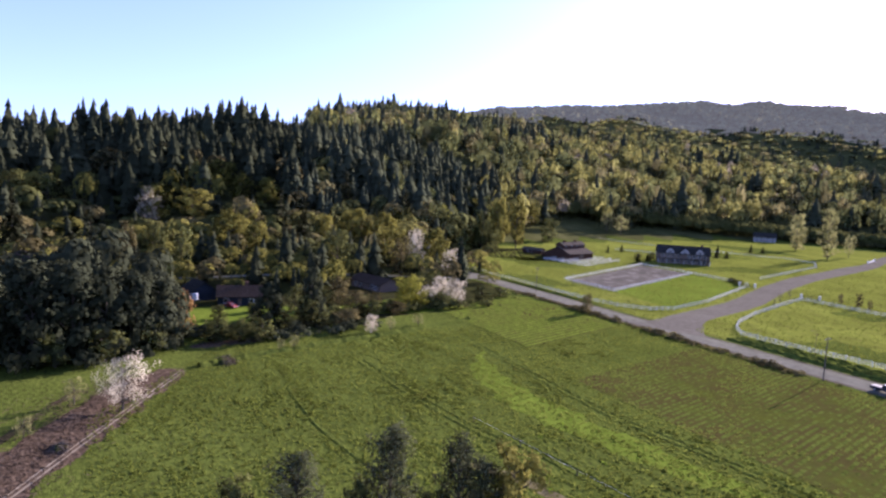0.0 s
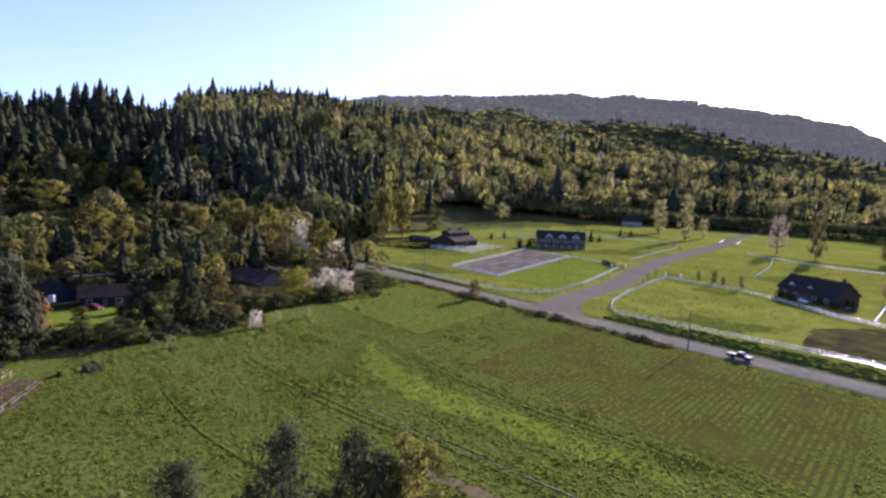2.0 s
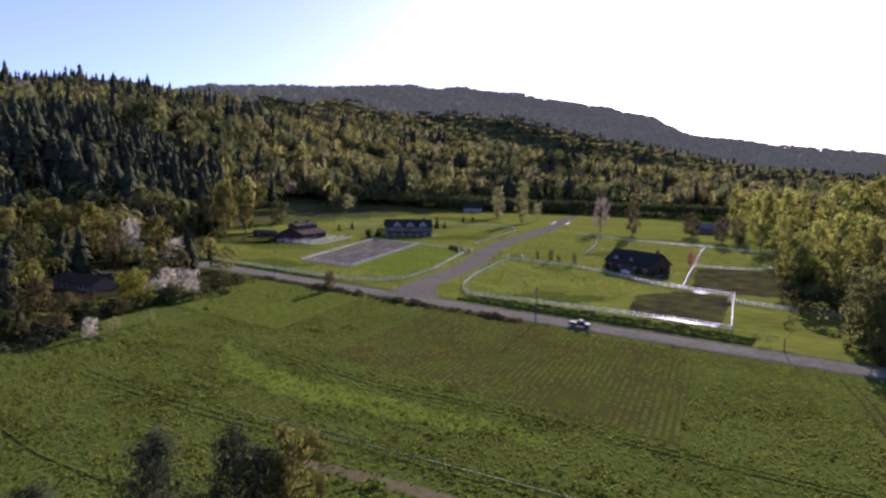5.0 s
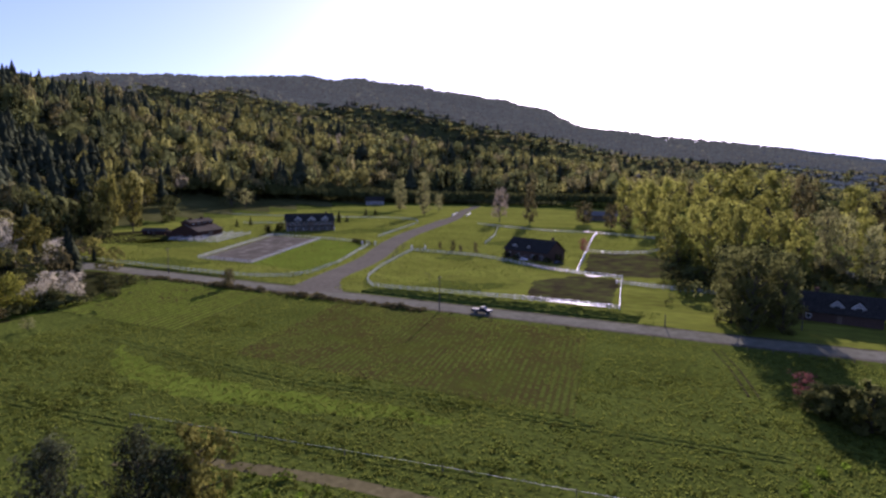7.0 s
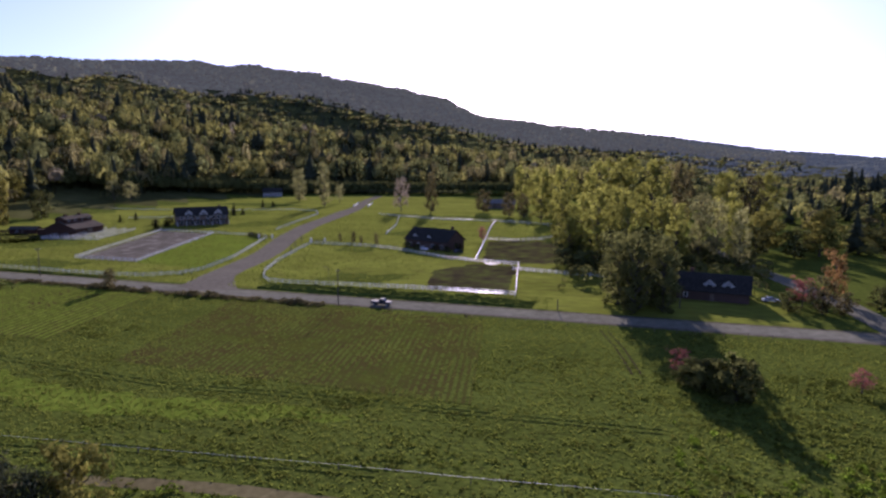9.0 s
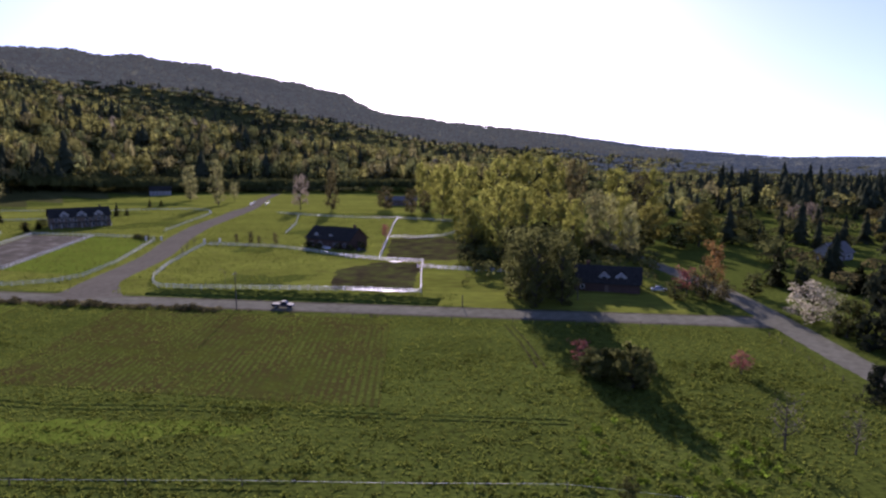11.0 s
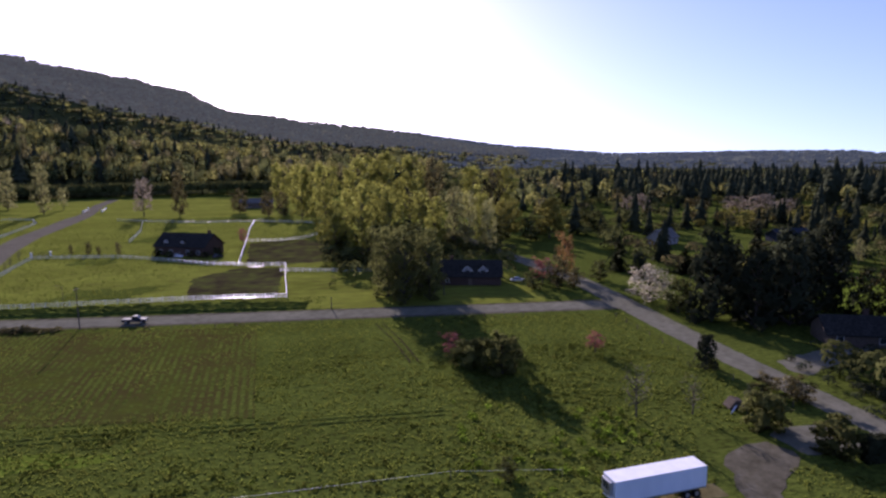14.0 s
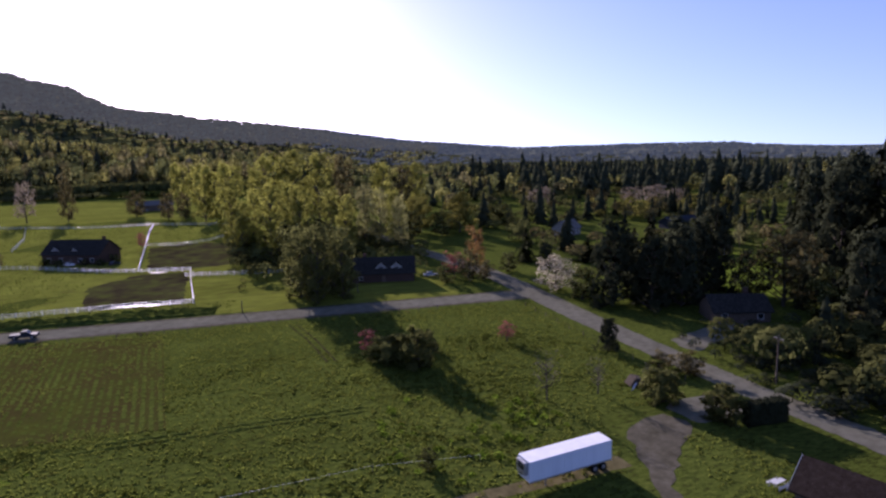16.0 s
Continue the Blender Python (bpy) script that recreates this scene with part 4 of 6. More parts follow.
TREES = {}


def tree(kind, s, n, top, width, note="", turn=0.0, seed=0):
    """A tree whose crown reaches the given level over the valley floor."""
    colour, leaves, size, low, narrow, words, cat = KINDS[kind]
    x, y = at(s, n)
    z = float(ground_z(x, y))
    h = max(2.0, top - z)
    key = (kind, seed % 4)
    m = pose(x, y, z - 0.05, 0, 0, turn) @ Matrix.Diagonal((width, width, h, 1))
    label = words + (" " + note if note else "")
    if key in TREES:
        ob = tagged(copy_thing(TREES[key], m), label)
        ob.matrix_basis = m
        return ob
    name = "conifer_tree" if kind in "cnf" else "shrub" if kind == "b" or h < 5 and kind in "go" else "tree"
    root = thing(name, m, label, cat, "trees in the valley")
    if kind == "c":
        t, c = fir_meshes(seed, 1.25)
    else:
        t, c = broad_meshes(seed * 7 + leaves, leaves, size, low, narrow, {"n": 24, "f": 34, "G": 24, "u": 22, "V": 22, "Y": 26, "b": 26, "w": 22, "W": 22}.get(kind, 15), 0.35, kind in "nf", {"n": 0.7, "f": 0.75, "G": 0.5, "u": 0.55, "V": 0.5}.get(kind, 0.9))
    part("trunk", t, M_BARK, root)
    leaves_part = part("crown", c, M_LEAF[colour], root)
    co = np.empty(len(leaves_part.data.vertices) * 3)
    leaves_part.data.vertices.foreach_get("co", co)
    soft_crown(leaves_part.data, (co.reshape(-1, 3) - (0, 0, 0.45)) * ((1, 1, 0.5) if kind not in "cnf" else (1, 1, 0.3)), 0.65)
    root.matrix_basis = m
    TREES[key] = root
    return root


# each group: kind, s, n, crown top, width
GROUPS = {
    "in the dark stand by the field": (
        ('n', -146, -20, 20.0, 13.0),
        ('n', -144, -12, 21.3, 13.0),
        ('n', -145, -5, 20.8, 13.0),
        ('n', -147, 1, 20.0, 13.0),
        ('n', -150, 7, 18.6, 12.0),
        ('n', -153, 12, 16.1, 11.0),
        ('n', -158, -16, 20.2, 13.0),
        ('n', -157, -7, 19.4, 13.0),
        ('n', -158, 2, 18.4, 12.0),
        ('n', -161, 10, 16.5, 11.0),
        ('c', -205, -7, 22.7, 9.0),
        ('g', -143, -8, 9.0, 10.0),
        ('g', -144, 1, 8.0, 10.0),
        ('g', -149, 9, 7.0, 9.0),
    ),
    "behind the gardens": (
        ('g', -388, -40, 38.4, 19.6),
        ('g', -389, -24, 36.9, 19.6),
        ('o', -435, 9, 53.9, 33.5),
        ('y', -409, 68, 50.4, 23.3),
        ('y', -387, 75, 42.1, 18.7),
        ('y', -384, 89, 40.6, 18.7),
        ('y', -369, 27, 34.5, 21.5),
        ('y', -367, 45, 33.0, 21.5),
        ('w', -364, 23, 32.5, 13.6),
        ('y', -322, 57, 23.7, 18.8),
        ('y', -290, 63, 19.8, 12.6),
        ('g', -281, 20, 19.8, 11.8),
        ('g', -268, 29, 18.6, 9.6),
        ('c', -262, -3, 26.5, 9.4),
        ('o', -285, 10, 19.9, 9.4),
        ('c', -313, -32, 31.3, 14.2),
    ),
    "along the old lane": (
        ('y', -336, 128, 25.0, 20.7),
        ('y', -330, 144, 23.5, 20.7),
        ('y', -273, 123, 19.8, 16.5),
        ('y', -323, 107, 22.7, 11.7),
        ('o', -242, 115, 17.9, 11.1),
        ('y', -264, 143, 19.9, 18.3),
        ('w', -259, 131, 19.7, 10.2),
        ('w', -246, 143, 11.6, 11.9),
        ('p', -370, 209, 27.5, 10.2),
        ('g', -358, 210, 20.1, 13.3),
        ('g', -352, 219, 18.6, 13.3),
        ('c', -312, 92, 30.9, 11.7),
        ('c', -334, 86, 35.9, 13.8),
        ('c', -356, 171, 37.3, 18.1),
        ('c', -380, 140, 48.0, 14.7),
        ('g', -259, 92, 19.3, 13.8),
    ),
    "beside the red barn": (
        ('y', -332, 226, 35.0, 15.0),
        ('y', -338, 246, 36.5, 15.0),
        ('g', -324, 210, 27.0, 14.0),
        ('y', -348, 236, 33.0, 14.0),
        ('g', -330, 200, 15.0, 12.0),
        ('y', -442, 318, 29.9, 18.5),
        ('y', -433, 330, 28.4, 18.5),
        ('g', -404, 267, 23.8, 16.5),
        ('g', -397, 278, 22.3, 16.5),
        ('g', -385, 311, 19.9, 15.3),
        ('y', -437, 262, 34.4, 16.9),
        ('y', -430, 274, 32.9, 16.9),
        ('g', -329, 209, 16.6, 12.9),
        ('g', -323, 217, 15.1, 12.9),
        ('y', -451, 313, 33.2, 15.1),
        ('y', -444, 323, 31.7, 15.1),
    ),
    "in the gardens by the field": (
        ('g', -178, 29, 4.2, 5.5),
        ('g', -171, 37, 3.6, 5.0),
        ('y', -176, 45, 4.6, 5.0),
        ('b', -184, 40, 3.0, 4.0),
        ('n', -163, 39, 12.5, 9.5),
        ('n', -166, 52, 19.5, 7.0),
        ('g', -176, 50, 9.6, 7.0),
        ('o', -184, 66, 10.0, 7.9),
        ('o', -171, 67, 8.3, 9.2),
        ('Y', -178, 88, 10.8, 11.5),
        ('w', -181, 97, 6.8, 7.7),
        ('w', -180, 107, 9.0, 9.0),
        ('Q', -163, 18, 11.5, 6.0),
        ('g', -185, 62, 6.3, 7.2),
        ('g', -164, 50, 8.8, 6.3),
        ('o', -181, 78, 5.5, 7.3),
    ),
    "along the garden edge": (
        ('g', -154, 25, 6.0, 8.3),
        ('g', -153, 30, 5.2, 7.0),
        ('g', -151, 35, 5.7, 7.7),
        ('g', -160, 43, 5.3, 6.0),
        ('o', -161, 61, 4.9, 9.6),
        ('g', -161, 53, 4.4, 6.3),
        ('g', -185, 121, 5.2, 10.3),
        ('g', -188, 131, 3.6, 8.5),
        ('g', -175, 98, 4.7, 7.5),
        ('o', -171, 80, 4.5, 8.8),
        ('g', -170, 71, 5.2, 8.6),
    ),
    "along the meadow edge": (
        ('w', -151, 64, 5.1, 4.0),
        ('v', -152, 70, 3.8, 3.8),
        ('v', -155, 80, 3.3, 4.3),
        ('v', -141, 40, 3.8, 3.2),
        ('v', -141, 37, 3.0, 2.7),
        ('v', -106, -10, 3.5, 3.1),
        ('v', -150, 34, 2.8, 4.2),
    ),
    "beside the brush litter": (
        ('W', -113, 3.2, 9.6, 9.4),
        ('v', -118, -4, 5.0, 4.0),
    ),
    "at the roadside": (
        ('o', -153, 142, 7.0, 5.6),
        ('w', -202, 113, 6.2, 7.5),
        ('g', -242, 131, 7.3, 9.6),
    ),
    "on the far pasture": (
        ('V', -313, 524, 33.3, 17),
        ('V', -257, 471, 38.3, 15),
        ('v', -459, 516, 29.4, 17.5),
        ('v', -448, 525, 27.9, 17.5),
        ('v', -466, 563, 31.7, 20.0),
        ('v', -453, 573, 30.2, 20.0),
        ('v', -431, 418, 23.8, 16.5),
        ('v', -422, 427, 22.3, 16.5),
        ('P', -175, 442, 27.0, 15.8),
        ('o', -148, 434, 29.5, 12.7),
        ('o', -112, 453, 17.9, 18.1),
        ('o', -85, 418, 18.7, 11.8),
        ('o', -75, 420, 17.2, 11.8),
        ('u', -53, 393, 32.1, 11.6),
        ('u', -93, 508, 36.8, 17.0),
        ('u', -79, 510, 35.3, 17.0),
        ('v', -264, 513, 18.3, 10.5),
    ),
    "beside the estate house": (
        ('c', -277, 373, 9.8, 5.1),
        ('b', -186, 269, 2.4, 3.6),
        ('b', -190, 271, 2.0, 3.0),
        ('b', -194, 274, 2.2, 4.0),
        ('c', -274, 379, 5.5, 4.3),
        ('c', -303, 448, 6.9, 4.4),
        ('c', -299, 457, 5.4, 4.4),
        ('c', -315, 308, 5.7, 3.2),
        ('c', -317, 323, 6.2, 3.3),
        ('c', -270, 298, 5.6, 5.2),
        ('c', -266, 285, 5.8, 5.0),
        ('g', -276, 322, 5.0, 7.0),
        ('g', -279, 312, 4.4, 7.0),
        ('o', -282, 302, 3.6, 7.0),
    ),
    "along the paddock fence": (
        ('o', -138, 266, 4.5, 2.5),
        ('B', -145, 236, 5.2, 3.4),
        ('B', -141, 226, 4.6, 3.0),
        ('B', -152, 254, 5.0, 3.2),
        ('o', -130, 264, 6.0, 3.3),
        ('o', -125, 262, 4.1, 2.4),
        ('o', -117, 262, 5.7, 3.2),
        ('R', -71, 284, 8.2, 4.9),
        ('g', -99, 256, 3.2, 5.0),
        ('g', -93, 252, 2.8, 4.4),
        ('o', -84, 251, 3.0, 4.6),
        ('g', -78, 249, 2.6, 4.4),
        ('g', -74, 253, 3.8, 4.6),
    ),
    "in the roadside grove": (
        ('G', 0.5, 161, 22.8, 12.0),
        ('G', -4, 170, 20.5, 12),
        ('G', 5, 172, 19, 11),
        ('G', 7.5, 165, 20.5, 11),
        ('G', -3, 184, 20, 12),
        ('u', -14, 236, 30.3, 13.5),
        ('u', -6, 246, 30.6, 14.9),
        ('u', -22, 260, 26.4, 12.0),
        ('u', -26, 250, 17.7, 9.7),
        ('g', -8, 211, 17.6, 11.5),
        ('g', 6, 221, 17.0, 11.8),
        ('u', 10, 266, 25.5, 11.0),
        ('u', 16, 251, 21.0, 8.3),
        ('V', 24, 260, 27.2, 11.3),
        ('V', 30, 255, 26.5, 10.1),
        ('u', 38, 264, 24.5, 11.3),
        ('g', 47, 272, 13.2, 13.8),
        ('g', 4, 196, 10.6, 10.6),
        ('u', -3, 225, 29, 11.8),
        ('u', 14, 235, 25, 10.1),
        ('V', 36, 240, 24, 9.2),
        ('u', -32, 275, 27, 11.8),
    ),
    "behind the roadside grove": (
        ('u', -38, 334, 37.8, 18.4),
        ('u', -21, 346, 40.8, 21.8),
        ('u', -7, 346, 43.8, 24.7),
        ('u', 8, 356, 42.4, 21.9),
        ('u', -59, 392, 35.7, 18.2),
        ('o', 25, 396, 39.3, 20.5),
        ('u', 48, 373, 34.7, 22.2),
        ('u', 67, 370, 34.8, 18.5),
        ('o', 56, 352, 32.1, 17.8),
    ),
    "beside the dormered house": (
        ('Q', 54, 192, 14.9, 8.8),
        ('o', 47, 175, 10.1, 8.7),
        ('R', 44, 182, 8.3, 8.3),
        ('o', 52, 175, 6.3, 7.0),
        ('g', 39, 175, 5.4, 6.9),
        ('g', 10, 181, 9.7, 5.2),
    ),
    "along the side road": (
        ('w', 67, 155, 9.9, 13.6),
        ('g', 69, 142, 9.2, 9.0),
        ('n', 74, 135, 22.4, 13.7),
        ('c', 84, 135, 23.8, 13.8),
        ('n', 89, 128, 20.6, 11.3),
        ('c', 75, 200, 12.7, 9.3),
        ('n', 78, 189, 8.1, 6.9),
        ('c', 95, 192, 8.7, 12.0),
        ('g', 63, 184, 6.9, 7.4),
        ('c', 96, 163, 15.9, 10.4),
        ('n', 102, 153, 15.9, 10.0),
        ('n', 80, 127, 19.0, 12.0),
        ('n', 93, 136, 22.0, 12.0),
        ('n', 101, 138, 20.0, 12.0),
        ('n', 108, 141, 24.0, 13.0),
        ('n', 84, 146, 17.0, 11.0),
        ('o', 100, 66, 7.0, 10.0),
        ('n', 94, 52, 8.0, 9.0),
        ('g', 90, 70, 7.0, 9.0),
        ('g', 86, 60, 6.0, 8.0),
    ),
    "behind the side road": (
        ('o', 112, 120, 20.3, 19.4),
        ('o', 109, 129, 13.3, 10.2),
        ('n', 131, 123, 36.0, 15.7),
        ('c', 131, 114, 39.1, 16.3),
        ('n', 144, 145, 32.0, 13.2),
        ('c', 155, 162, 33.9, 12.8),
        ('n', 109, 95, 23.0, 11.5),
        ('g', 112, 106, 12.7, 11.4),
        ('n', 169, 155, 37.6, 12.6),
    ),
    "among the far gardens": (
        ('y', 73, 285, 19.8, 19.9),
        ('P', 155, 395, 12.0, 12.5),
        ('P', 163, 391, 13.5, 14.1),
        ('P', 214, 366, 13.0, 18.9),
        ('P', 231, 367, 14.0, 23.0),
        ('P', 249, 368, 11.0, 19.4),
        ('o', 188, 369, 12.5, 18.8),
        ('g', 62, 277, 12.7, 13.4),
        ('g', 100, 308, 11.3, 18.2),
        ('o', 136, 294, 6.3, 14.9),
        ('y', 54, 289, 18.9, 16.6),
        ('v', 154, 202, 9.5, 5.3),
        ('v', 161, 197, 9.8, 5.6),
    ),
    "in the meadow corner": (
        ('n', 55, 102, 7.0, 4.8),
        ('b', 51, 77, 5.6, 6.0),
        ('b', 55.5, 68.5, 5.4, 5.6),
        ('B', 34, 83, 8.7, 5.9),
        ('B', 43, 83, 6.3, 4.9),
        ('R', 38, 114, 4.4, 4.3),
        ('b', 17, 104, 7.6, 7.5),
        ('b', 12, 109, 5.4, 8.0),
        ('R', 9, 114, 5.4, 4.8),
        ('g', 11, 67, 2.9, 3.0),
        ('B', 50, 80, 5.7, 2.4),
        ('o', 62, 86, 4.2, 8.0),
        ('o', 60, 91, 3.0, 6.0),
    ),
    "below the slope of the meadow": (
        ('f', -65, 19, 10.2, 8.6),
        ('f', -61.5, 29, 13.0, 9.6),
        ('f', -57.5, 36, 12.2, 8.0),
        ('f', -56, 38.5, 9.7, 6.4),
        ('y', -54.5, 41.5, 11.2, 7.4),
        ('g', -67, 12.5, 7.1, 6.0),
        ('g', -63, 26, 6.4, 5.0),
        ('g', -58, 33, 6.0, 5.0),
    ),
}
count = 0
for note, rows in GROUPS.items():
    for kind, s, n, top, width in rows:
        count += 1
        tree(kind, s, n, top, width, note, (count * 67) % 360, count)

# ---------------------------------------------------------------- verges
sown_field("roadside_ditch", -112, -26, 158.2, 166.5, 2.07, "grassy roadside ditch with parallel banks", along_n=False, high=0.85, mat=M_FIELD)
sown_field("roadside_ditch", -262, -164, 156.8, 160.4, 1.8, "grassy roadside ditch below the white fence", along_n=False, high=0.6, mat=M_FIELD)


def weeds(name, s0, s1, n0, n1, count, tall, mat, label, seed, sprays=46, size=0.26):
    """A strip of low scrub: leafy clumps close together."""
    rng = np.random.default_rng(seed)
    s, n = rng.uniform(s0, s1, count), rng.normal((n0 + n1) / 2, (n1 - n0) / 4, count)
    x, y = at(s, n)
    h = rng.uniform(*tall, count) * np.clip(0.3 + 1.2 * value_noise(x, y, 9, seed), 0.3, 1.4)
    return woods(name, [leafy_shape(80 + k, sprays, 6, size, 0.0) for k in range(4)], x, y, h, h * rng.uniform(1.1, 1.8, count), mat, label, seed, "scrub")


rngk = np.random.default_rng(71)
ks, kn = rngk.uniform(-146, 52, 60000), rngk.uniform(-2, 141, 60000) ** 0.97
kk = value_noise(ks * 0.22, kn + 0.04 * ks, 1.3, 3) * 0.6 + value_noise(ks, kn, 14, 4) * 0.25 + rngk.normal(0, 0.07, 60000) > 0.45
kk &= ~((ks + 0.2 * (kn - 89) > -98) & (ks + 0.2 * (kn - 89) < -24.5) & (kn > 88)) & ~((ks + 0.2 * (kn - 96) < -124) & (kn > 95)) & ~((ks < -80) & (kn < 17 + (ks + 134) * -0.7)) & ~((ks > 33) & (kn < 78)) & ~((np.abs(kn - 56) < 2.2) & (ks > -76)) & ~(ks < -138 - (kn - 20) * 0.25)
kx, ky = at(ks[kk][:15600], kn[kk][:15600])
kh = rngk.uniform(0.12, 0.32, len(kx)) * (0.6 + 0.8 * value_noise(kx, ky, 9, 15))
woods("meadow_tussocks", [leafy_shape(110 + k, 5, 3, 0.75, 0.0) for k in range(4)], kx, ky, kh, kh * rngk.uniform(1.6, 2.8, len(kx)), M_TUFT, "tussocks of rough meadow grass casting short shadows", 72, "grass", shade=(0.3, 0.95), sink=0.04)
weeds("roadside_scrub", -196, -80, 142, 145.5, 420, (0.7, 1.6), M_WOOD["olive"], "low brown scrub along the road edge", 31)
weeds("roadside_scrub", -96, 40, 143, 145.5, 150, (0.25, 0.6), M_WOOD["olive"], "low brown weeds along the road edge", 32)
weeds("garden_scrub", -166, -150, 14, 66, 130, (1.0, 3.0), M_WOOD["conifer"], "dense dark green scrub along the garden edge", 33)
weeds("garden_scrub", -190, -172, 60, 126, 160, (1.0, 3.2), M_WOOD["green"], "dense green scrub along the garden edge", 34)
weeds("lane_scrub", 70, 110, 60, 100, 170, (1.0, 3.5), M_WOOD["conifer"], "dark garden shrubs beside the side road", 35, 120, 0.15)
weeds("lane_scrub", 72, 130, 40, 75, 150, (1.5, 4.0), M_WOOD["conifer"], "dark garden shrubs beside the side road", 36, 120, 0.15)
weeds("lane_scrub", 138, 185, 100, 150, 90, (1.5, 5.0), M_WOOD["green"], "shrubs among the gardens", 37)
weeds("meadow_weeds", 6, 34, 64, 92, 150, (0.4, 1.0), M_LUSH_BLADE, "patches of tall green weeds in the meadow", 38)
weeds("meadow_weeds", -70, -10, 40, 54, 130, (0.4, 1.1), M_LUSH_BLADE, "tall green weeds below the dirt track", 39)
weeds("meadow_weeds", -90, 5, 58, 88, 60, (0.3, 0.6), M_LUSH_BLADE, "scattered tall weeds in the meadow", 40)
weeds("garden_scrub", -330, -255, -60, 130, 260, (2.0, 6.0), M_WOOD["green"], "undergrowth along the old lane", 41)
weeds("grove_scrub", -30, 45, 200, 300, 240, (2.0, 7.0), M_WOOD["green"], "undergrowth in the roadside grove", 42)
weeds("plantation", -470, -60, 640, 700, 10, (4, 8), M_WOOD["olive"], "scrub at the end of the pasture", 43)

# even-topped plantation at the end of the pasture, the rear block taller
rngp = np.random.default_rng(44)
for depth, low, high, count in ((0, 14.5, 16, 1100),):
    pb = rngp.uniform(6, 66, count)
    pr = depth + rngp.uniform(0, 34, count) + np.interp(pb, (6, 14, 28, 46, 66), (600, 640, 735, 700, 560))
    px, py = pr * np.sin(np.radians(pb)), pr * np.cos(np.radians(pb))
    woods("plantation_trees", BROAD_DENSE, px, py, rngp.uniform(low, high, count), rngp.uniform(9, 12, count), M_WOOD["green"], "even-topped block of green plantation trees behind the pasture", 45 + depth, shade=(0.4, 0.6))

# ---------------------------------------------------------------- fences
POST = bm_mesh("post", boxes((-0.08, 0.08, -0.08, 0.08, -0.1, 1.42), (-0.1, 0.1, -0.1, 0.1, 1.42, 1.47)), M_WHITE)
RAIL = bm_mesh("rail", boxes((0, 1, -0.022, 0.022, -0.06, 0.06)), M_WHITE)
THIN_POST = bm_mesh("post", boxes((-0.05, 0.05, -0.05, 0.05, -0.1, 1.15)), M_WOODPOLE)
WIRE = bm_mesh("wire", boxes((0, 1, -0.008, 0.008, -0.012, 0.012)), M_WHITE)


def fence(line, label, group="white paddock fences", name="board_fence", bay=2.9, rails=(0.38, 0.84, 1.28), post=POST, rail=RAIL):
    """Posts and rails along a line of s, n corners."""
    pts = [Vector((*at(s, n), 0)) for s, n in line]
    root = thing(name, Matrix.Translation(pts[0]), label, "fence", group)
    spots = []
    for a, b in zip(pts, pts[1:]):
        k = max(1, round((b - a).length / bay))
        spots += [a.lerp(b, q / k) for q in range(k)]
    spots.append(pts[-1])
    for p, q in zip(spots, spots[1:] + [None]):
        d = (q - p) if q else (p - spots[-2])
        turn = Matrix.Rotation(math.atan2(d.y, d.x), 4, "Z")
        o = new("post", post)
        o.parent = root
        o.matrix_basis = Matrix.Translation(p - pts[0]) @ turn
        if q:
            for h in rails:
                o = new("rail", rail)
                o.parent = root
                o.matrix_basis = Matrix.Translation(p - pts[0] + Vector((0, 0, h))) @ turn @ Matrix.Diagonal((d.length, 1, 1, 1))
    return root


fence([(-275, 161.5), (-230, 161), (-190, 160.5), (-172, 161), (-160, 163), (-151, 170), (-149, 180), (-156, 207), (-166, 232), (-178, 262)], "white three-rail fence along the road and estate drive")
fence([(-178, 264), (-184, 272), (-219, 276)], "white three-rail fence behind the small paddock")
fence([(-186, 187), (-217, 187), (-255, 277), (-219, 276), (-186, 187)], "white three-rail fence round the sand arena")
fence([(-106, 167.5), (-114, 168), (-120, 174), (-126, 184), (-134, 205), (-143, 236), (-148, 256)], "white three-rail fence curving along the estate drive")
fence([(-106, 167.5), (-70, 171), (-48, 172.5), (-33, 172)], "white three-rail fence along the roadside ditch")
fence([(-33, 172), (-38, 200), (-42, 225)], "white three-rail fence at the paddock end, glinting")
fence([(-148, 256), (-116, 254), (-100, 248), (-72, 231), (-56, 227), (-42, 225)], "white three-rail fence behind the paddock")
fence([(-60, 229), (-72, 295), (-82, 349), (-88, 389)], "white three-rail fence between the lots, glinting")
fence([(-180, 411), (-150, 398), (-121, 388), (-88, 389), (-41, 371)], "white three-rail fence across the far lots")
fence([(-42, 214), (-26, 211), (0, 208)], "white three-rail fence beside the grove")
fence([(-72, 295), (-58, 294), (-46, 302), (-38, 325), (-36, 350), (-41, 371)], "white three-rail fence round the small lot")
fence([(-128, 300), (-140, 345), (-160, 400)], "white three-rail fence beside the estate house drive")
fence([(-196, 300), (-210, 350), (-224, 400), (-240, 425), (-262, 430)], "white three-rail fence along the lawn")
fence([(-262, 430), (-330, 400), (-400, 390), (-450, 380)], "white three-rail fence across the upper pasture")
fence([(-330, 330), (-300, 345), (-285, 340)], "white three-rail fence behind the barn")
for k in range(6):
    fence([(-286 + k * 6, 229 + k * 1), (-303 + k * 6, 272 + k * 1)], "white three-rail fence of the small pens beside the barn", "pens beside the barn")
fence([(-286, 229), (-256, 234)], "white three-rail fence of the small pens beside the barn", "pens beside the barn")
fence([(-86, 56), (-63, 59), (-35, 63), (-18, 65), (4, 68), (18, 67)], "thin white tape fence on wooden posts", "field fences", "tape_fence", 12, (0.9,), THIN_POST, WIRE)
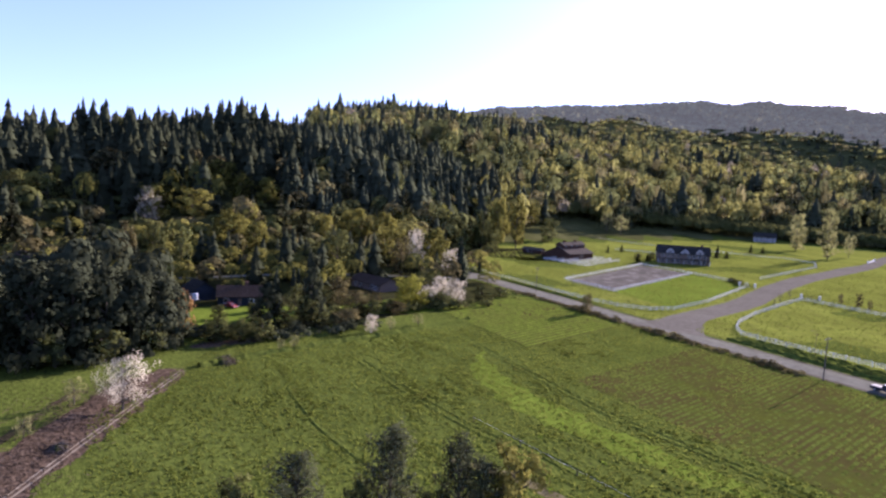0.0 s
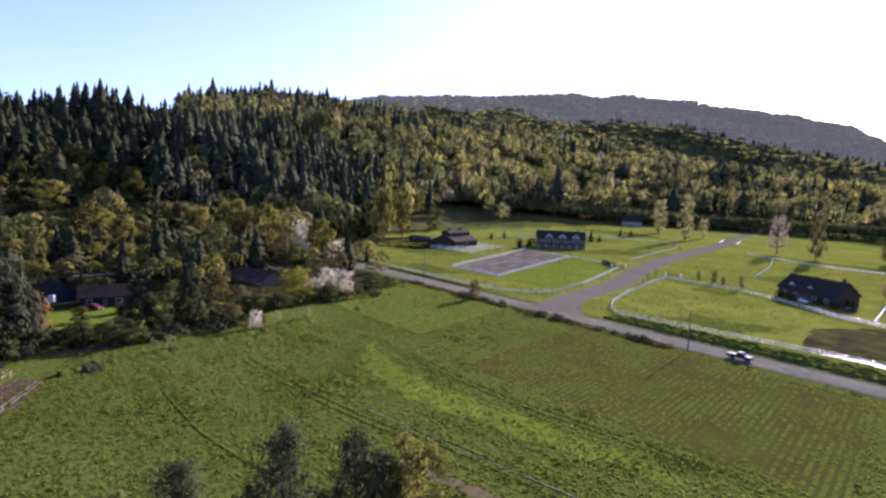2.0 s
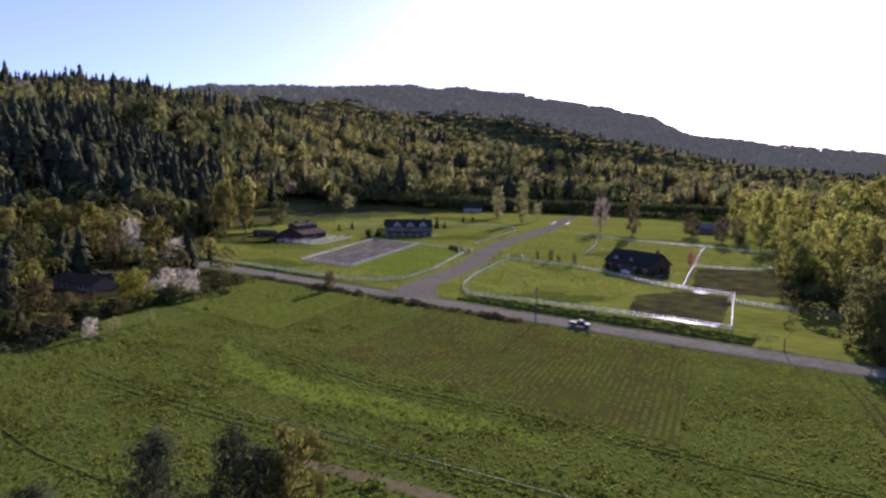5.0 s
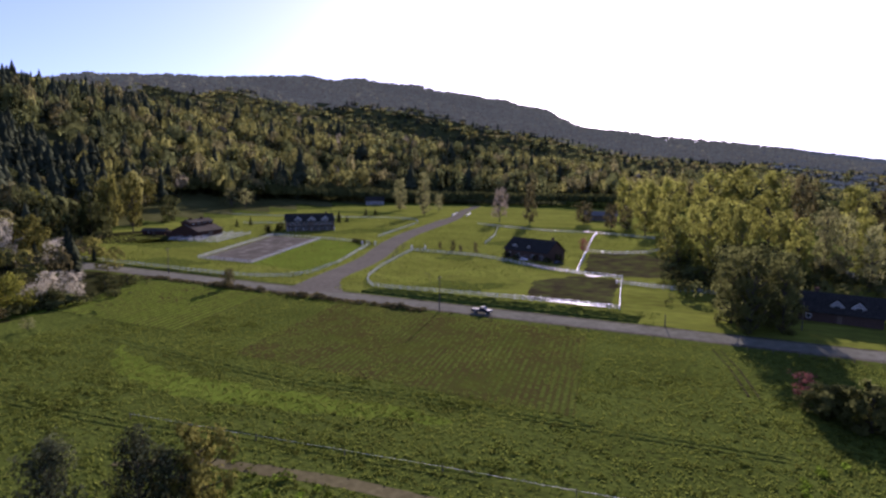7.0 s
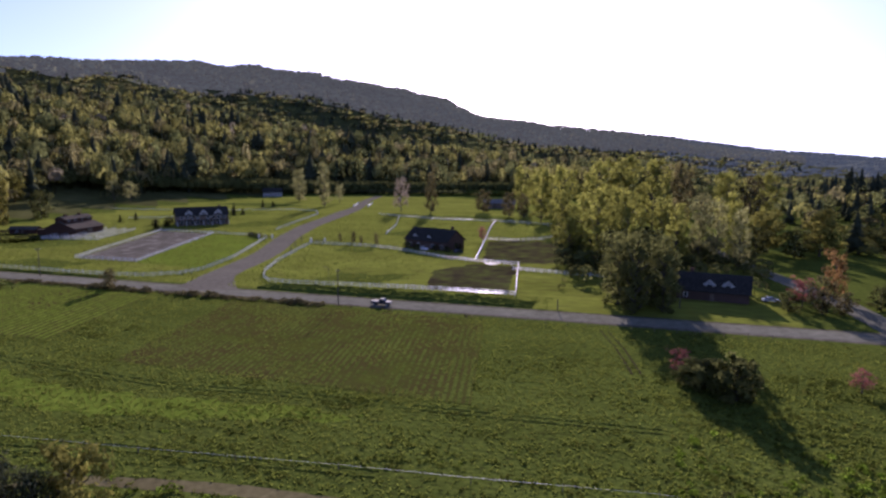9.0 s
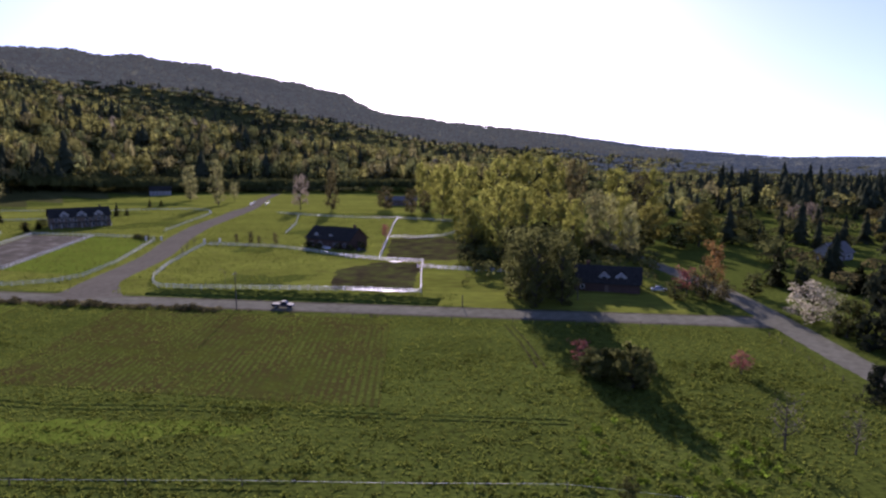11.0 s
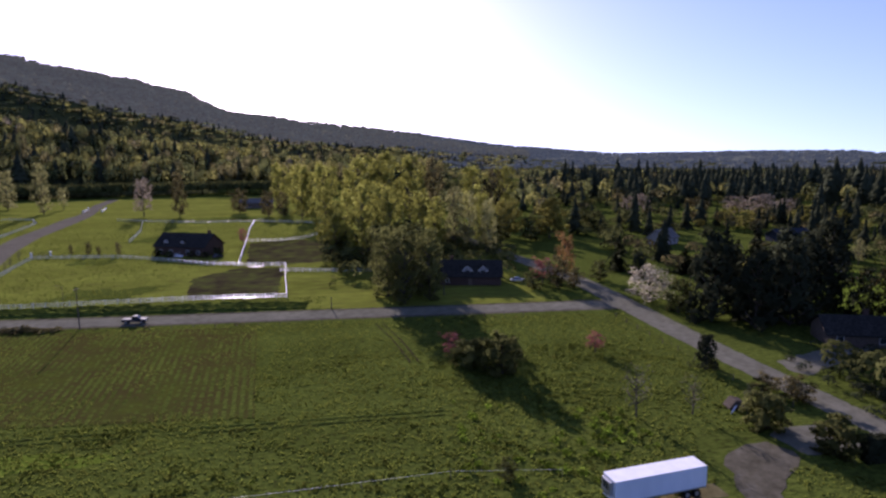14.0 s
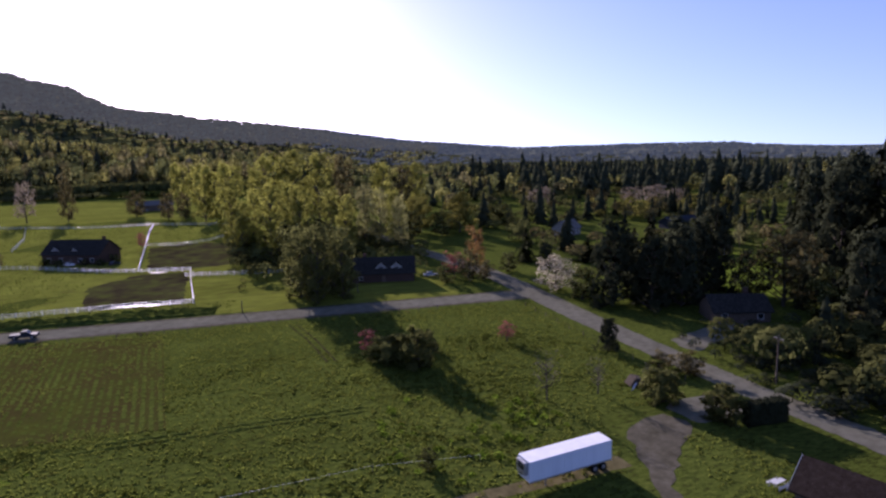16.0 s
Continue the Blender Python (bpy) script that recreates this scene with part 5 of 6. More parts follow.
fence([(-60, 142.4), (-20, 143), (30, 145)], "thin wire fence on weathered posts", "field fences", "wire_fence", 5, (0.5, 1.0), THIN_POST, bm_mesh("wire", boxes((0, 1, -0.006, 0.006, -0.006, 0.006)), M_WOODPOLE))
fence([(52, 140), (54, 118), (57, 96), (60, 84)], "thin wire fence on weathered posts", "field fences", "wire_fence", 5, (0.5, 1.0), THIN_POST, bm_mesh("wire", boxes((0, 1, -0.006, 0.006, -0.006, 0.006)), M_WOODPOLE))

patch("arena_floor", [(-187, 187.5), (-216, 187.5), (-254, 276.5), (-220, 275.5)], 0.03, M_SAND, "grey sand riding arena floor", "arena", rag=0)
patch("lawn", [(-150, 182), (-186, 186), (-219, 275), (-180, 268)], 0.02, M_LUSH, "lush green paddock grass", "grass")
rngl = np.random.default_rng(52)
ls = rngl.uniform(-150, -28, 5600)
ln = np.interp(ls, (-150, -118, -100, -80, -66, -50, -28), (88, 76, 71, 72, 73, 76, 79)) + rngl.normal(0, 4.0, 5600) * rngl.uniform(0.3, 1.2, 5600)
lx, ly = at(ls, ln)
woods("longer_grass", [leafy_shape(90 + k, 6, 3, 0.6, 0.0) for k in range(3)], lx, ly, rngl.uniform(0.14, 0.34, 5600), rngl.uniform(0.5, 1.1, 5600), M_LUSH_BLADE, "lush green strip of longer grass across the meadow", 53, "grass")
for off in (0.0, 0.75):
    ribbon("dry_rut", [(-80 - off * 0.45, -13 - off, 0.3), (-100 - off * 0.45, -2.5 - off, 0.3), (-118 - off * 0.45, 7.3 - off, 0.3), (-132 - off * 0.45, 15 - off, 0.3)], 0.03, M_RUT, "pale dry wheel rut beside the brush litter", "track")

# ---------------------------------------------------------------- poles
def utility_pole(s, n, tall, arm=True):
    root = thing("utility_pole", here(s, n), "tall weathered wooden utility pole beside the road", "utility pole", "utility poles")
    part("pole", tube(bmesh.new(), (0, 0, -0.3), (0, 0, tall), 0.16, 0.11, 8), M_WOODPOLE, root)
    if arm:
        part("crossarm", boxes((-0.06, 0.06, -1.1, 1.1, tall - 0.75, tall - 0.62)), M_WOODPOLE, root)
        for y in (-1.0, -0.5, 0.5, 1.0):
            part("insulator", tube(bmesh.new(), (0, y, tall - 0.62), (0, y, tall - 0.42), 0.05, 0.035, 6), M_WHITE, root)
    return root


utility_pole(-77, 145, 10.3)
utility_pole(-194, 152.5, 10.0)
utility_pole(-19, 157.5, 3.2, False)
utility_pole(73, 78, 8.6)
utility_pole(12, 170, 7.0, False)
root = thing("street_lamp", here(-91, 166), "slim dark street lamp beside the paddock", "street lamp")
part("pole", tube(bmesh.new(), (0, 0, 0), (0, 0, 6.2), 0.07, 0.05, 8), M_WOODPOLE, root)
part("arm", tube(bmesh.new(), (0, 0, 6.2), (-1.2, 0, 6.5), 0.04, 0.03, 6), M_WOODPOLE, root)
part("lamp_head", bevelled(boxes((-1.7, -1.1, -0.14, 0.14, 6.45, 6.58)), 0.04), M_WOODPOLE, root)

# ---------------------------------------------------------------- houses
M_ROOF = material("dark_shingles", [(0.022, 0.0205, 0.018), (0.036, 0.0335, 0.029), (0.056, 0.052, 0.045)], 2.0, 0.95, 0.03, 5, coarse=0.2, coarse_scale=0.3)
M_ROOF_BROWN = material("brown_shingles", [(0.04, 0.027, 0.019), (0.056, 0.039, 0.028), (0.074, 0.052, 0.038)], 2.0, 0.9, 0.03, 5, coarse=0.25, coarse_scale=0.3)
M_ROOF_GREY = material("grey_shingles", [(0.12, 0.11, 0.1), (0.17, 0.155, 0.14), (0.21, 0.19, 0.175)], 2.0, 0.9, 0.03, 5, coarse=0.25, coarse_scale=0.3)
M_ROOF_BARN = material("weathered_barn_roof", [(0.055, 0.046, 0.036), (0.085, 0.072, 0.056), (0.115, 0.1, 0.08)], 1.5, 0.9, 0.03, 5, coarse=0.25, coarse_scale=0.3)
M_SIDING = material("pale_siding", [(0.27, 0.25, 0.24), (0.34, 0.32, 0.3)], 1.5, 0.7, 0.01, 8, coarse=0.12, coarse_scale=0.4)
M_SIDING_BLUE = material("blue_siding", [(0.016, 0.022, 0.03), (0.025, 0.032, 0.042)], 1.5, 0.7, 0.01, 8, coarse=0.15, coarse_scale=0.4)
M_SIDING_BROWN = material("brown_siding", [(0.11, 0.08, 0.06), (0.16, 0.12, 0.09)], 1.5, 0.75, 0.01, 8, coarse=0.2, coarse_scale=0.4)
M_BARN = material("barn_red_boards", [(0.06, 0.034, 0.023), (0.095, 0.05, 0.034)], 2.0, 0.8, 0.02, 6, coarse=0.25, coarse_scale=0.3)
M_BRICK = material("dark_brick", [(0.07, 0.045, 0.035), (0.11, 0.07, 0.055)], 3.0, 0.85, 0.02, 8, coarse=0.2, coarse_scale=0.4)
M_TRIM = material("white_trim", [(0.5, 0.5, 0.48), (0.6, 0.6, 0.58)], 2.0, 0.5, coarse=0.08, coarse_scale=0.5)
M_GLASS = material("dark_window_glass", [(0.02, 0.025, 0.03), (0.04, 0.045, 0.05)], 0.8, 0.08)
M_METAL = material("grey_sheet_metal", [(0.35, 0.35, 0.36), (0.45, 0.45, 0.46)], 1.0, 0.4, metal=0.6, coarse=0.1, coarse_scale=0.4)


def gable_roof(bm, x0, x1, y0, y1, z, rise, over=0.5, thick=0.22):
    """Two slabs; the ridge runs along x."""
    ym = (y0 + y1) / 2
    slope = rise / ((y1 - y0) / 2)
    ze = z - slope * over
    for ys, ye in ((y0 - over, ym), (y1 + over, ym)):
        lo = [bm.verts.new((x, ys, ze)) for x in (x0 - over, x1 + over)]
        hi = [bm.verts.new((x, ye, z + rise)) for x in (x1 + over, x0 - over)]
        lo2 = [bm.verts.new((x, ys, ze + thick)) for x in (x0 - over, x1 + over)]
        hi2 = [bm.verts.new((x, ye, z + rise + thick)) for x in (x1 + over, x0 - over)]
        a, b = lo + hi, lo2 + hi2
        bm.faces.new(b)
        bm.faces.new(a[::-1])
        for k in range(4):
            bm.faces.new((a[k], a[(k + 1) % 4], b[(k + 1) % 4], b[k]))
    bmesh.ops.recalc_face_normals(bm, faces=bm.faces[:])
    return bm


def gable_walls(bm, x0, x1, y0, y1, z0, z, rise):
    """A house body whose gables stand at the x ends."""
    ym = (y0 + y1) / 2
    ring = [(y0, z0), (y1, z0), (y1, z), (ym, z + rise), (y0, z)]
    a = [bm.verts.new((x0, y, q)) for y, q in ring]
    b = [bm.verts.new((x1, y, q)) for y, q in ring]
    bm.faces.new(a[::-1])
    bm.faces.new(b)
    for k in range(5):
        bm.faces.new((a[k], a[(k + 1) % 5], b[(k + 1) % 5], b[k]))
    bmesh.ops.recalc_face_normals(bm, faces=bm.faces[:])
    return bm


def window(root, x, z, w, h, y, panes=1, side=-1):
    """A framed window proud of the wall at y; side -1 faces towards -y."""
    f = 0.12
    o = part("window", boxes((x - w / 2 - f, x + w / 2 + f, y - 0.05, y + 0.05, z - f, z), (x - w / 2 - f, x + w / 2 + f, y - 0.05, y + 0.05, z + h, z + h + f),
                             (x - w / 2 - f, x - w / 2, y - 0.05, y + 0.05, z, z + h), (x + w / 2, x + w / 2 + f, y - 0.05, y + 0.05, z, z + h)), M_TRIM, root)
    for k in range(panes):
        a = x - w / 2 + w * k / panes
        part("pane", boxes((a + 0.03, a + w / panes - 0.03, y - 0.025, y + 0.015, z + 0.005, z + h - 0.005)), M_GLASS, o)
    return o


def dormer(root, x, w, y, z, h, depth, wall, roof):
    """A gabled dormer whose front stands at y, set into the roof."""
    bm = bmesh.new()
    prism(bm, [(x - w / 2, z), (x + w / 2, z), (x + w / 2, z + h), (x, z + h + w * 0.42), (x - w / 2, z + h)], y, y + depth)
    d = part("dormer", bm, wall, root)
    r = bmesh.new()
    for sgn in (-1, 1):
        ring = [(x, z + h + w * 0.42 + 0.16), (x + sgn * (w / 2 + 0.25), z + h - 0.1), (x + sgn * (w / 2 + 0.25), z + h - 0.26), (x, z + h + w * 0.42 + 0.004)]
        prism(r, ring, y - 0.3, y + depth + 0.3)
    part("dormer_roof", r, roof, d)
    t = bmesh.new()
    for sgn in (-1, 1):
        prism(t, [(x, z + h + w * 0.42 - 0.02), (x + sgn * (w / 2 + 0.2), z + h - 0.3), (x + sgn * (w / 2 + 0.2), z + h - 0.55), (x, z + h + w * 0.42 - 0.3)], y - 0.12, y - 0.02)
    part("bargeboard", t, M_TRIM, d)
    window(root, x, z + h * 0.25, w * 0.5, h * 0.62, y - 0.06)


def chimney(root, x, y, z0, z1, mat):
    part("chimney", boxes((x - 0.5, x + 0.5, y - 0.4, y + 0.4, z0, z1), (x - 0.6, x + 0.6, y - 0.5, y + 0.5, z1, z1 + 0.15)), mat, root)


def house(s, n, turn, w, d, wall_h, rise, wall, roof, label, dormers=(), windows=(), ch=None, porch=False, name="house", over=0.6, trim=False):
    root = thing(name, here(s, n, turn), label, "house", "houses in the valley")
    part("wall", gable_walls(bmesh.new(), -w / 2, w / 2, -d / 2, d / 2, -0.3, wall_h, rise), wall, root)
    part("roof", gable_roof(bmesh.new(), -w / 2, w / 2, -d / 2, d / 2, wall_h + 0.02, rise, over), roof, root)
    if trim:
        slope = rise / (d / 2)
        for x in (-w / 2 - over - 0.05, w / 2 + over + 0.002):
            for sgn in (-1, 1):
                bm = bmesh.new()
                a = [bm.verts.new((x, y, z)) for y, z in ((0, wall_h + rise + 0.26), (sgn * (d / 2 + over), wall_h - slope * over + 0.26), (sgn * (d / 2 + over), wall_h - slope * over - 0.02), (0, wall_h + rise - 0.02))]
                b = [bm.verts.new(v.co + Vector((0.048, 0, 0))) for v in a]
                bm.faces.new(a)
                bm.faces.new(b[::-1])
                for k in range(4):
                    bm.faces.new((a[k], b[k], b[(k + 1) % 4], a[(k + 1) % 4]))
                bmesh.ops.recalc_face_normals(bm, faces=bm.faces[:])
                part("bargeboard", bm, M_TRIM, root, "white painted bargeboard")
    for x, z, ww, hh in windows:
        window(root, x, z, ww, hh, -d / 2 - 0.06, 2 if ww > 1.4 else 1)
        window(root, x, z, ww, hh, d / 2 + 0.06, 2 if ww > 1.4 else 1)
    for x, ww, yy, hh in dormers:
        dormer(root, x, ww, yy, wall_h + 0.1, hh, d * 0.45, M_SIDING, roof)
    o = part("door", boxes((-0.55, 0.55, -d / 2 - 0.08, -d / 2 + 0.02, 0, 2.1)), M_SIDING_BROWN, root)
    part("handle", boxes((0.38, 0.44, -d / 2 - 0.14, -d / 2 - 0.08, 0.98, 1.1)), M_METAL, o)
    if ch:
        chimney(root, ch[0], ch[1], wall_h, wall_h + rise + 1.0, M_BRICK)
    if porch:
        part("porch_roof", boxes((-w / 2, w / 2, -d / 2 - 2.6, -d / 2 - 0.07, 2.9, 3.1)), roof, root)
        for k in range(7):
            x = -w / 2 + 0.3 + (w - 0.6) * k / 6
            part("porch_post", boxes((x - 0.14, x + 0.14, -d / 2 - 2.5, -d / 2 - 2.2, 0, 2.9)), M_TRIM, root)
    return root


house(-259, 316, 46, 30, 13, 6.2, 4.4, M_SIDING_BROWN, M_ROOF, "large brown two-storey house with a dark shingle roof and white gables",
      dormers=((-8, 4.4, -6.6, 1.4), (0.5, 4.8, -6.6, 1.2), (9, 4.4, -6.6, 1.4)), windows=tuple((x, z, 1.6, 1.5) for z in (0.9, 4.0) for x in (-12, -9, -6, -3, 3, 6, 9, 12)), ch=(11, 2), porch=True)
house(-88, 262, -20, 24, 13, 4.0, 4.6, M_BRICK, M_ROOF, "large dark brick house with a dark shingle roof and small gables",
      dormers=((-7, 3.0, -5.2, 1.3), (1, 2.6, -5.2, 1.2)), windows=tuple((x, 1.0, 1.3, 1.4) for x in (-9, -4, 4, 9)), ch=(8, 3))
house(22, 187, -9, 19, 10, 3.0, 4.0, M_BRICK, M_ROOF, "dark one-and-a-half-storey house with two white gabled dormers",
      dormers=((-0.8, 3.0, -3.9, 1.7), (4.0, 3.0, -3.9, 1.7)), windows=((-7, 0.9, 1.0, 1.0),), ch=(-6, 1.5))
house(94, 115, -15, 12.5, 9, 2.7, 2.8, M_SIDING_BROWN, M_ROOF, "low brown house with a dark roof among shrubs", windows=tuple((x, 0.9, 1.2, 1.2) for x in (-4, 4)), ch=(3, 1.5))
house(-200, 39, 78, 13, 8.5, 2.9, 2.6, M_SIDING_BLUE, M_ROOF_BROWN, "small blue house with a grey-brown roof behind the gardens", windows=tuple((x, 0.9, 1.4, 1.2) for x in (-4, 3.5)), ch=(2, 1))
house(-210, 28, 12, 9, 8, 3.2, 2.8, M_SIDING_BLUE, M_ROOF, "dark blue garage with a dark gabled roof", windows=((-2, 0.9, 1.2, 1.2),), name="garage")
house(-216, 92, 15, 18, 9, 2.7, 2.0, M_SIDING_BROWN, M_ROOF_BROWN, "low brown house with a grey roof and skylights", windows=tuple((x, 0.9, 1.4, 1.2) for x in (-6, -3, 4, 6.5)))
house(-282, -24, 25, 15, 9, 4.8, 2.4, M_SIDING_BROWN, M_ROOF_BROWN, "brown house behind the dark conifers", windows=tuple((x, z, 1.4, 1.3) for z in (0.8, 3.0) for x in (-5, -2, 2.5, 5.5)))
house(53.4, 41.6, -65, 14, 5.8, 3.0, 2.4, M_SIDING_BROWN, M_ROOF_BROWN, "house with a worn brown shingle roof and white gable trim", windows=tuple((x, 0.9, 1.3, 1.2) for x in (-5, 5)), trim=True)
house(117, 258, 35, 12, 8, 3.2, 3.4, M_SIDING, M_ROOF_GREY, "small pale gabled house among far gardens", windows=tuple((x, 0.9, 1.3, 1.2) for x in (-3.5, 3)))
house(176, 258, 10, 17, 9, 3.0, 2.6, M_SIDING_BLUE, M_SIDING_BLUE, "house with a faded blue roof among far gardens", windows=tuple((x, 0.9, 1.3, 1.2) for x in (-5, 4)))
house(143, 190, 20, 12, 9, 2.8, 2.4, M_SIDING, M_ROOF, "small pale house with a dark roof in a garden", windows=tuple((x, 0.9, 1.3, 1.2) for x in (-3.5, 3)))
house(-385, 590, 30, 20, 12, 5.2, 4.0, M_SIDING, M_ROOF, "pale two-storey house at the end of the pasture", windows=tuple((x, z, 1.4, 1.3) for z in (0.9, 3.4) for x in (-7, -3, 3, 7)))
house(-110, 500, 10, 26, 12, 4.5, 3.0, M_SIDING_BROWN, M_ROOF_GREY, "long low house with a grey roof behind the far trees", windows=tuple((x, 0.9, 1.4, 1.3) for x in (-9, -5, 4, 8)))
house(-325, 88, 20, 17, 9, 2.9, 2.6, M_SIDING, M_ROOF_GREY, "pale house with a grey roof under the hillside", windows=tuple((x, 0.9, 1.4, 1.2) for x in (-5, -2, 4)))
house(-325, 176, -20, 12, 8, 5.0, 2.6, M_SIDING, M_ROOF, "pale gabled house among the trees under the hillside", windows=tuple((x, z, 1.2, 1.2) for z in (0.9, 3.2) for x in (-3, 3)))

# barn with a raised monitor roof
root = thing("barn", here(-292, 254, 100), "red-brown timber barn with a grey raised roof", "barn")
part("wall", gable_walls(bmesh.new(), -11, 11, -9, 9, -0.3, 3.6, 3.6), M_BARN, root)
part("roof", gable_roof(bmesh.new(), -11, 11, -9, 9, 3.62, 3.6, 0.7), M_ROOF_BARN, root)
part("monitor", gable_walls(bmesh.new(), -10, 10, -3, 3, 5.5, 8.4, 1.4), M_BARN, root)
part("monitor_roof", gable_roof(bmesh.new(), -10, 10, -3, 3, 8.42, 1.4, 0.6), M_ROOF_BARN, root)
for k in range(4):
    window(root, -7.5 + k * 5, 7.3, 1.4, 0.7, -3.06)
for x in (-6, 4):
    part("vent", boxes((x - 0.6, x + 0.6, -0.6, 0.6, 9.7, 10.6), (x - 0.8, x + 0.8, -0.8, 0.8, 10.6, 10.8)), M_BARN, root)
d = part("door", boxes((-1.8, 1.8, -9.1, -9.0, 0, 3.2)), M_SIDING_BROWN, root)
part("lean_to", boxes((-9, 9, 9.05, 15, -0.2, 2.6)), M_BARN, root)
part("lean_to_roof", boxes((-9.4, 9.4, 9.3, 15.4, 2.65, 2.85)), M_ROOF_BARN, root)
house(-318, 246, 20, 14, 5, 2.4, 1.2, M_BARN, M_ROOF_BARN, "low red shed with a grey roof behind the barn", name="shed", windows=((-3, 0.9, 1.2, 0.9),))

# bridge walls and gates of the estate drive
for off in (-6.2, 6.2):
    root = thing("bridge_wall", here(-232 + off * 0.93, 495 + off * 0.35, 108), "low white drive wall with end pillars", "wall", "walls of the estate drive")
    part("wall", boxes((-14, 14, -0.2, 0.2, -0.2, 1.1)), M_WHITE, root)
    for x in (-14.4, 14.4):
        part("pillar", boxes((x - 0.45, x + 0.45, -0.45, 0.45, -0.2, 1.9), (x - 0.55, x + 0.55, -0.55, 0.55, 1.9, 2.05)), M_WHITE, root)
for s, n in ((-180, 266), (-148, 262)):
    root = thing("entrance_gate", here(s, n, 20), "dark metal entrance gate with white pillars", "gate", "gates of the estate drive")
    for x in (-3.4, 3.4):
        part("pillar", boxes((x - 0.35, x + 0.35, -0.35, 0.35, -0.1, 1.9), (x - 0.45, x + 0.45, -0.45, 0.45, 1.9, 2.05)), M_WHITE, root)
    g = part("gate_frame", boxes((-3, 3, -0.04, 0.04, 0.2, 0.3), (-3, 3, -0.04, 0.04, 1.5, 1.6)), M_ROOF, root)
    for k in range(19):
        x = -2.95 + k * 5.9 / 18
        part("bar", boxes((x - 0.03, x + 0.03, -0.03, 0.03, 0.3, 1.5)), M_ROOF, g)

# ---------------------------------------------------------------- vehicles
M_TYRE = material("tyre_rubber", [(0.015, 0.015, 0.015), (0.025, 0.025, 0.025)], 3.0, 0.9)
M_LAMP = material("lamp_glass", [(0.6, 0.6, 0.6), (0.75, 0.75, 0.75)], 2.0, 0.15)
M_TAIL = material("tail_lamp_red", [(0.3, 0.02, 0.015), (0.4, 0.03, 0.02)], 2.0, 0.25)
PAINT = {k: material(k + "_car_paint", [c, tuple(min(1, q * 1.15) for q in c)], 0.8, 0.7, metal=0.0) for k, c in
         {"silver": (0.5, 0.51, 0.53), "dark": (0.03, 0.033, 0.04), "white": (0.72, 0.72, 0.72), "red": (0.16, 0.02, 0.018)}.items()}


def wheel(root, x, y, r=0.34, w=0.22):
    bm = bmesh.new()
    bmesh.ops.create_cone(bm, cap_ends=True, segments=16, radius1=r, radius2=r, depth=w, matrix=Matrix.Translation((x, y, r)) @ Matrix.Rotation(math.pi / 2, 4, "X"))
    o = part("wheel", bm, M_TYRE, root)
    bm = bmesh.new()
    bmesh.ops.create_cone(bm, cap_ends=True, segments=12, radius1=r * 0.62, radius2=r * 0.55, depth=w + 0.03, matrix=Matrix.Translation((x, y, r)) @ Matrix.Rotation(math.pi / 2, 4, "X"))
    part("rim", bm, M_METAL, o)


def car(s, n, turn, paint, label, truck=False, z=0.0):
    root = thing("pickup_truck" if truck else "car", here(s, n, turn, z), label, "pickup truck" if truck else "car", "cars")
    L, W = (2.85, 0.95) if truck else (2.3, 0.88)
    if truck:
        side = [(-L, 0.45), (-L, 1.12), (-0.6, 1.12), (-0.55, 1.14), (1.35, 1.14), (2.7, 1.04), (L, 0.85), (L, 0.45)]
        cab = [(-0.55, 1.1), (-0.4, 1.78), (0.75, 1.82), (1.45, 1.12)]
    else:
        side = [(-L, 0.35), (-L, 0.78), (-2.1, 0.95), (-1.2, 0.98), (1.0, 0.95), (2.1, 0.8), (L, 0.6), (L, 0.35)]
        cab = [(-1.75, 0.92), (-1.0, 1.4), (0.25, 1.44), (1.15, 0.92)]
    part("body", bevelled(prism(bmesh.new(), side, -W, W), 0.06, 2), PAINT[paint], root)
    c = part("cabin", bevelled(prism(bmesh.new(), cab, -W + 0.12, W - 0.12), 0.05, 2), PAINT[paint], root)
    (xa, za), (xb, zb), (xc, zc), (xd, zd) = cab
    for sgn in (-1, 1):
        y = sgn * (W - 0.12)
        part("side_window", prism(bmesh.new(), [(xa + 0.28, za + 0.1), (xb + 0.1, zb - 0.1), (xc - 0.05, zc - 0.1), (xd - 0.3, zd + 0.1)], y - 0.012, y + 0.012), M_GLASS, c)
    for (x1, z1), (x2, z2) in (((xc, zc), (xd, zd)), ((xb, zb), (xa, za))):
        sg = 0.02 if x2 > x1 else -0.02
        bm = bmesh.new()
        prism(bm, [(x1 + (x2 - x1) * 0.1 + sg, z1 + (z2 - z1) * 0.1 + 0.012), (x1 + (x2 - x1) * 0.85 + sg, z1 + (z2 - z1) * 0.85 + 0.012), (x1 + (x2 - x1) * 0.85 - sg, z1 + (z2 - z1) * 0.85 - 0.02), (x1 + (x2 - x1) * 0.1 - sg, z1 + (z2 - z1) * 0.1 - 0.02)], -W + 0.24, W - 0.24)
        part("windscreen", bm, M_GLASS, c)
    for x in (-L * 0.62, L * 0.64):
        for y in (-W + 0.08, W - 0.08):
            wheel(root, x, y, 0.4 if truck else 0.33)
    for y in (-W + 0.25, W - 0.25):
        zl = 0.8 if truck else 0.58
        part("headlight", bevelled(boxes((L - 0.03, L + 0.03, y - 0.16, y + 0.16, zl - 0.08, zl + 0.08)), 0.02), M_LAMP, root)
        part("tail_light", bevelled(boxes((-L - 0.03, -L + 0.03, y - 0.14, y + 0.14, zl, zl + 0.16)), 0.02), M_TAIL, root)
    return root


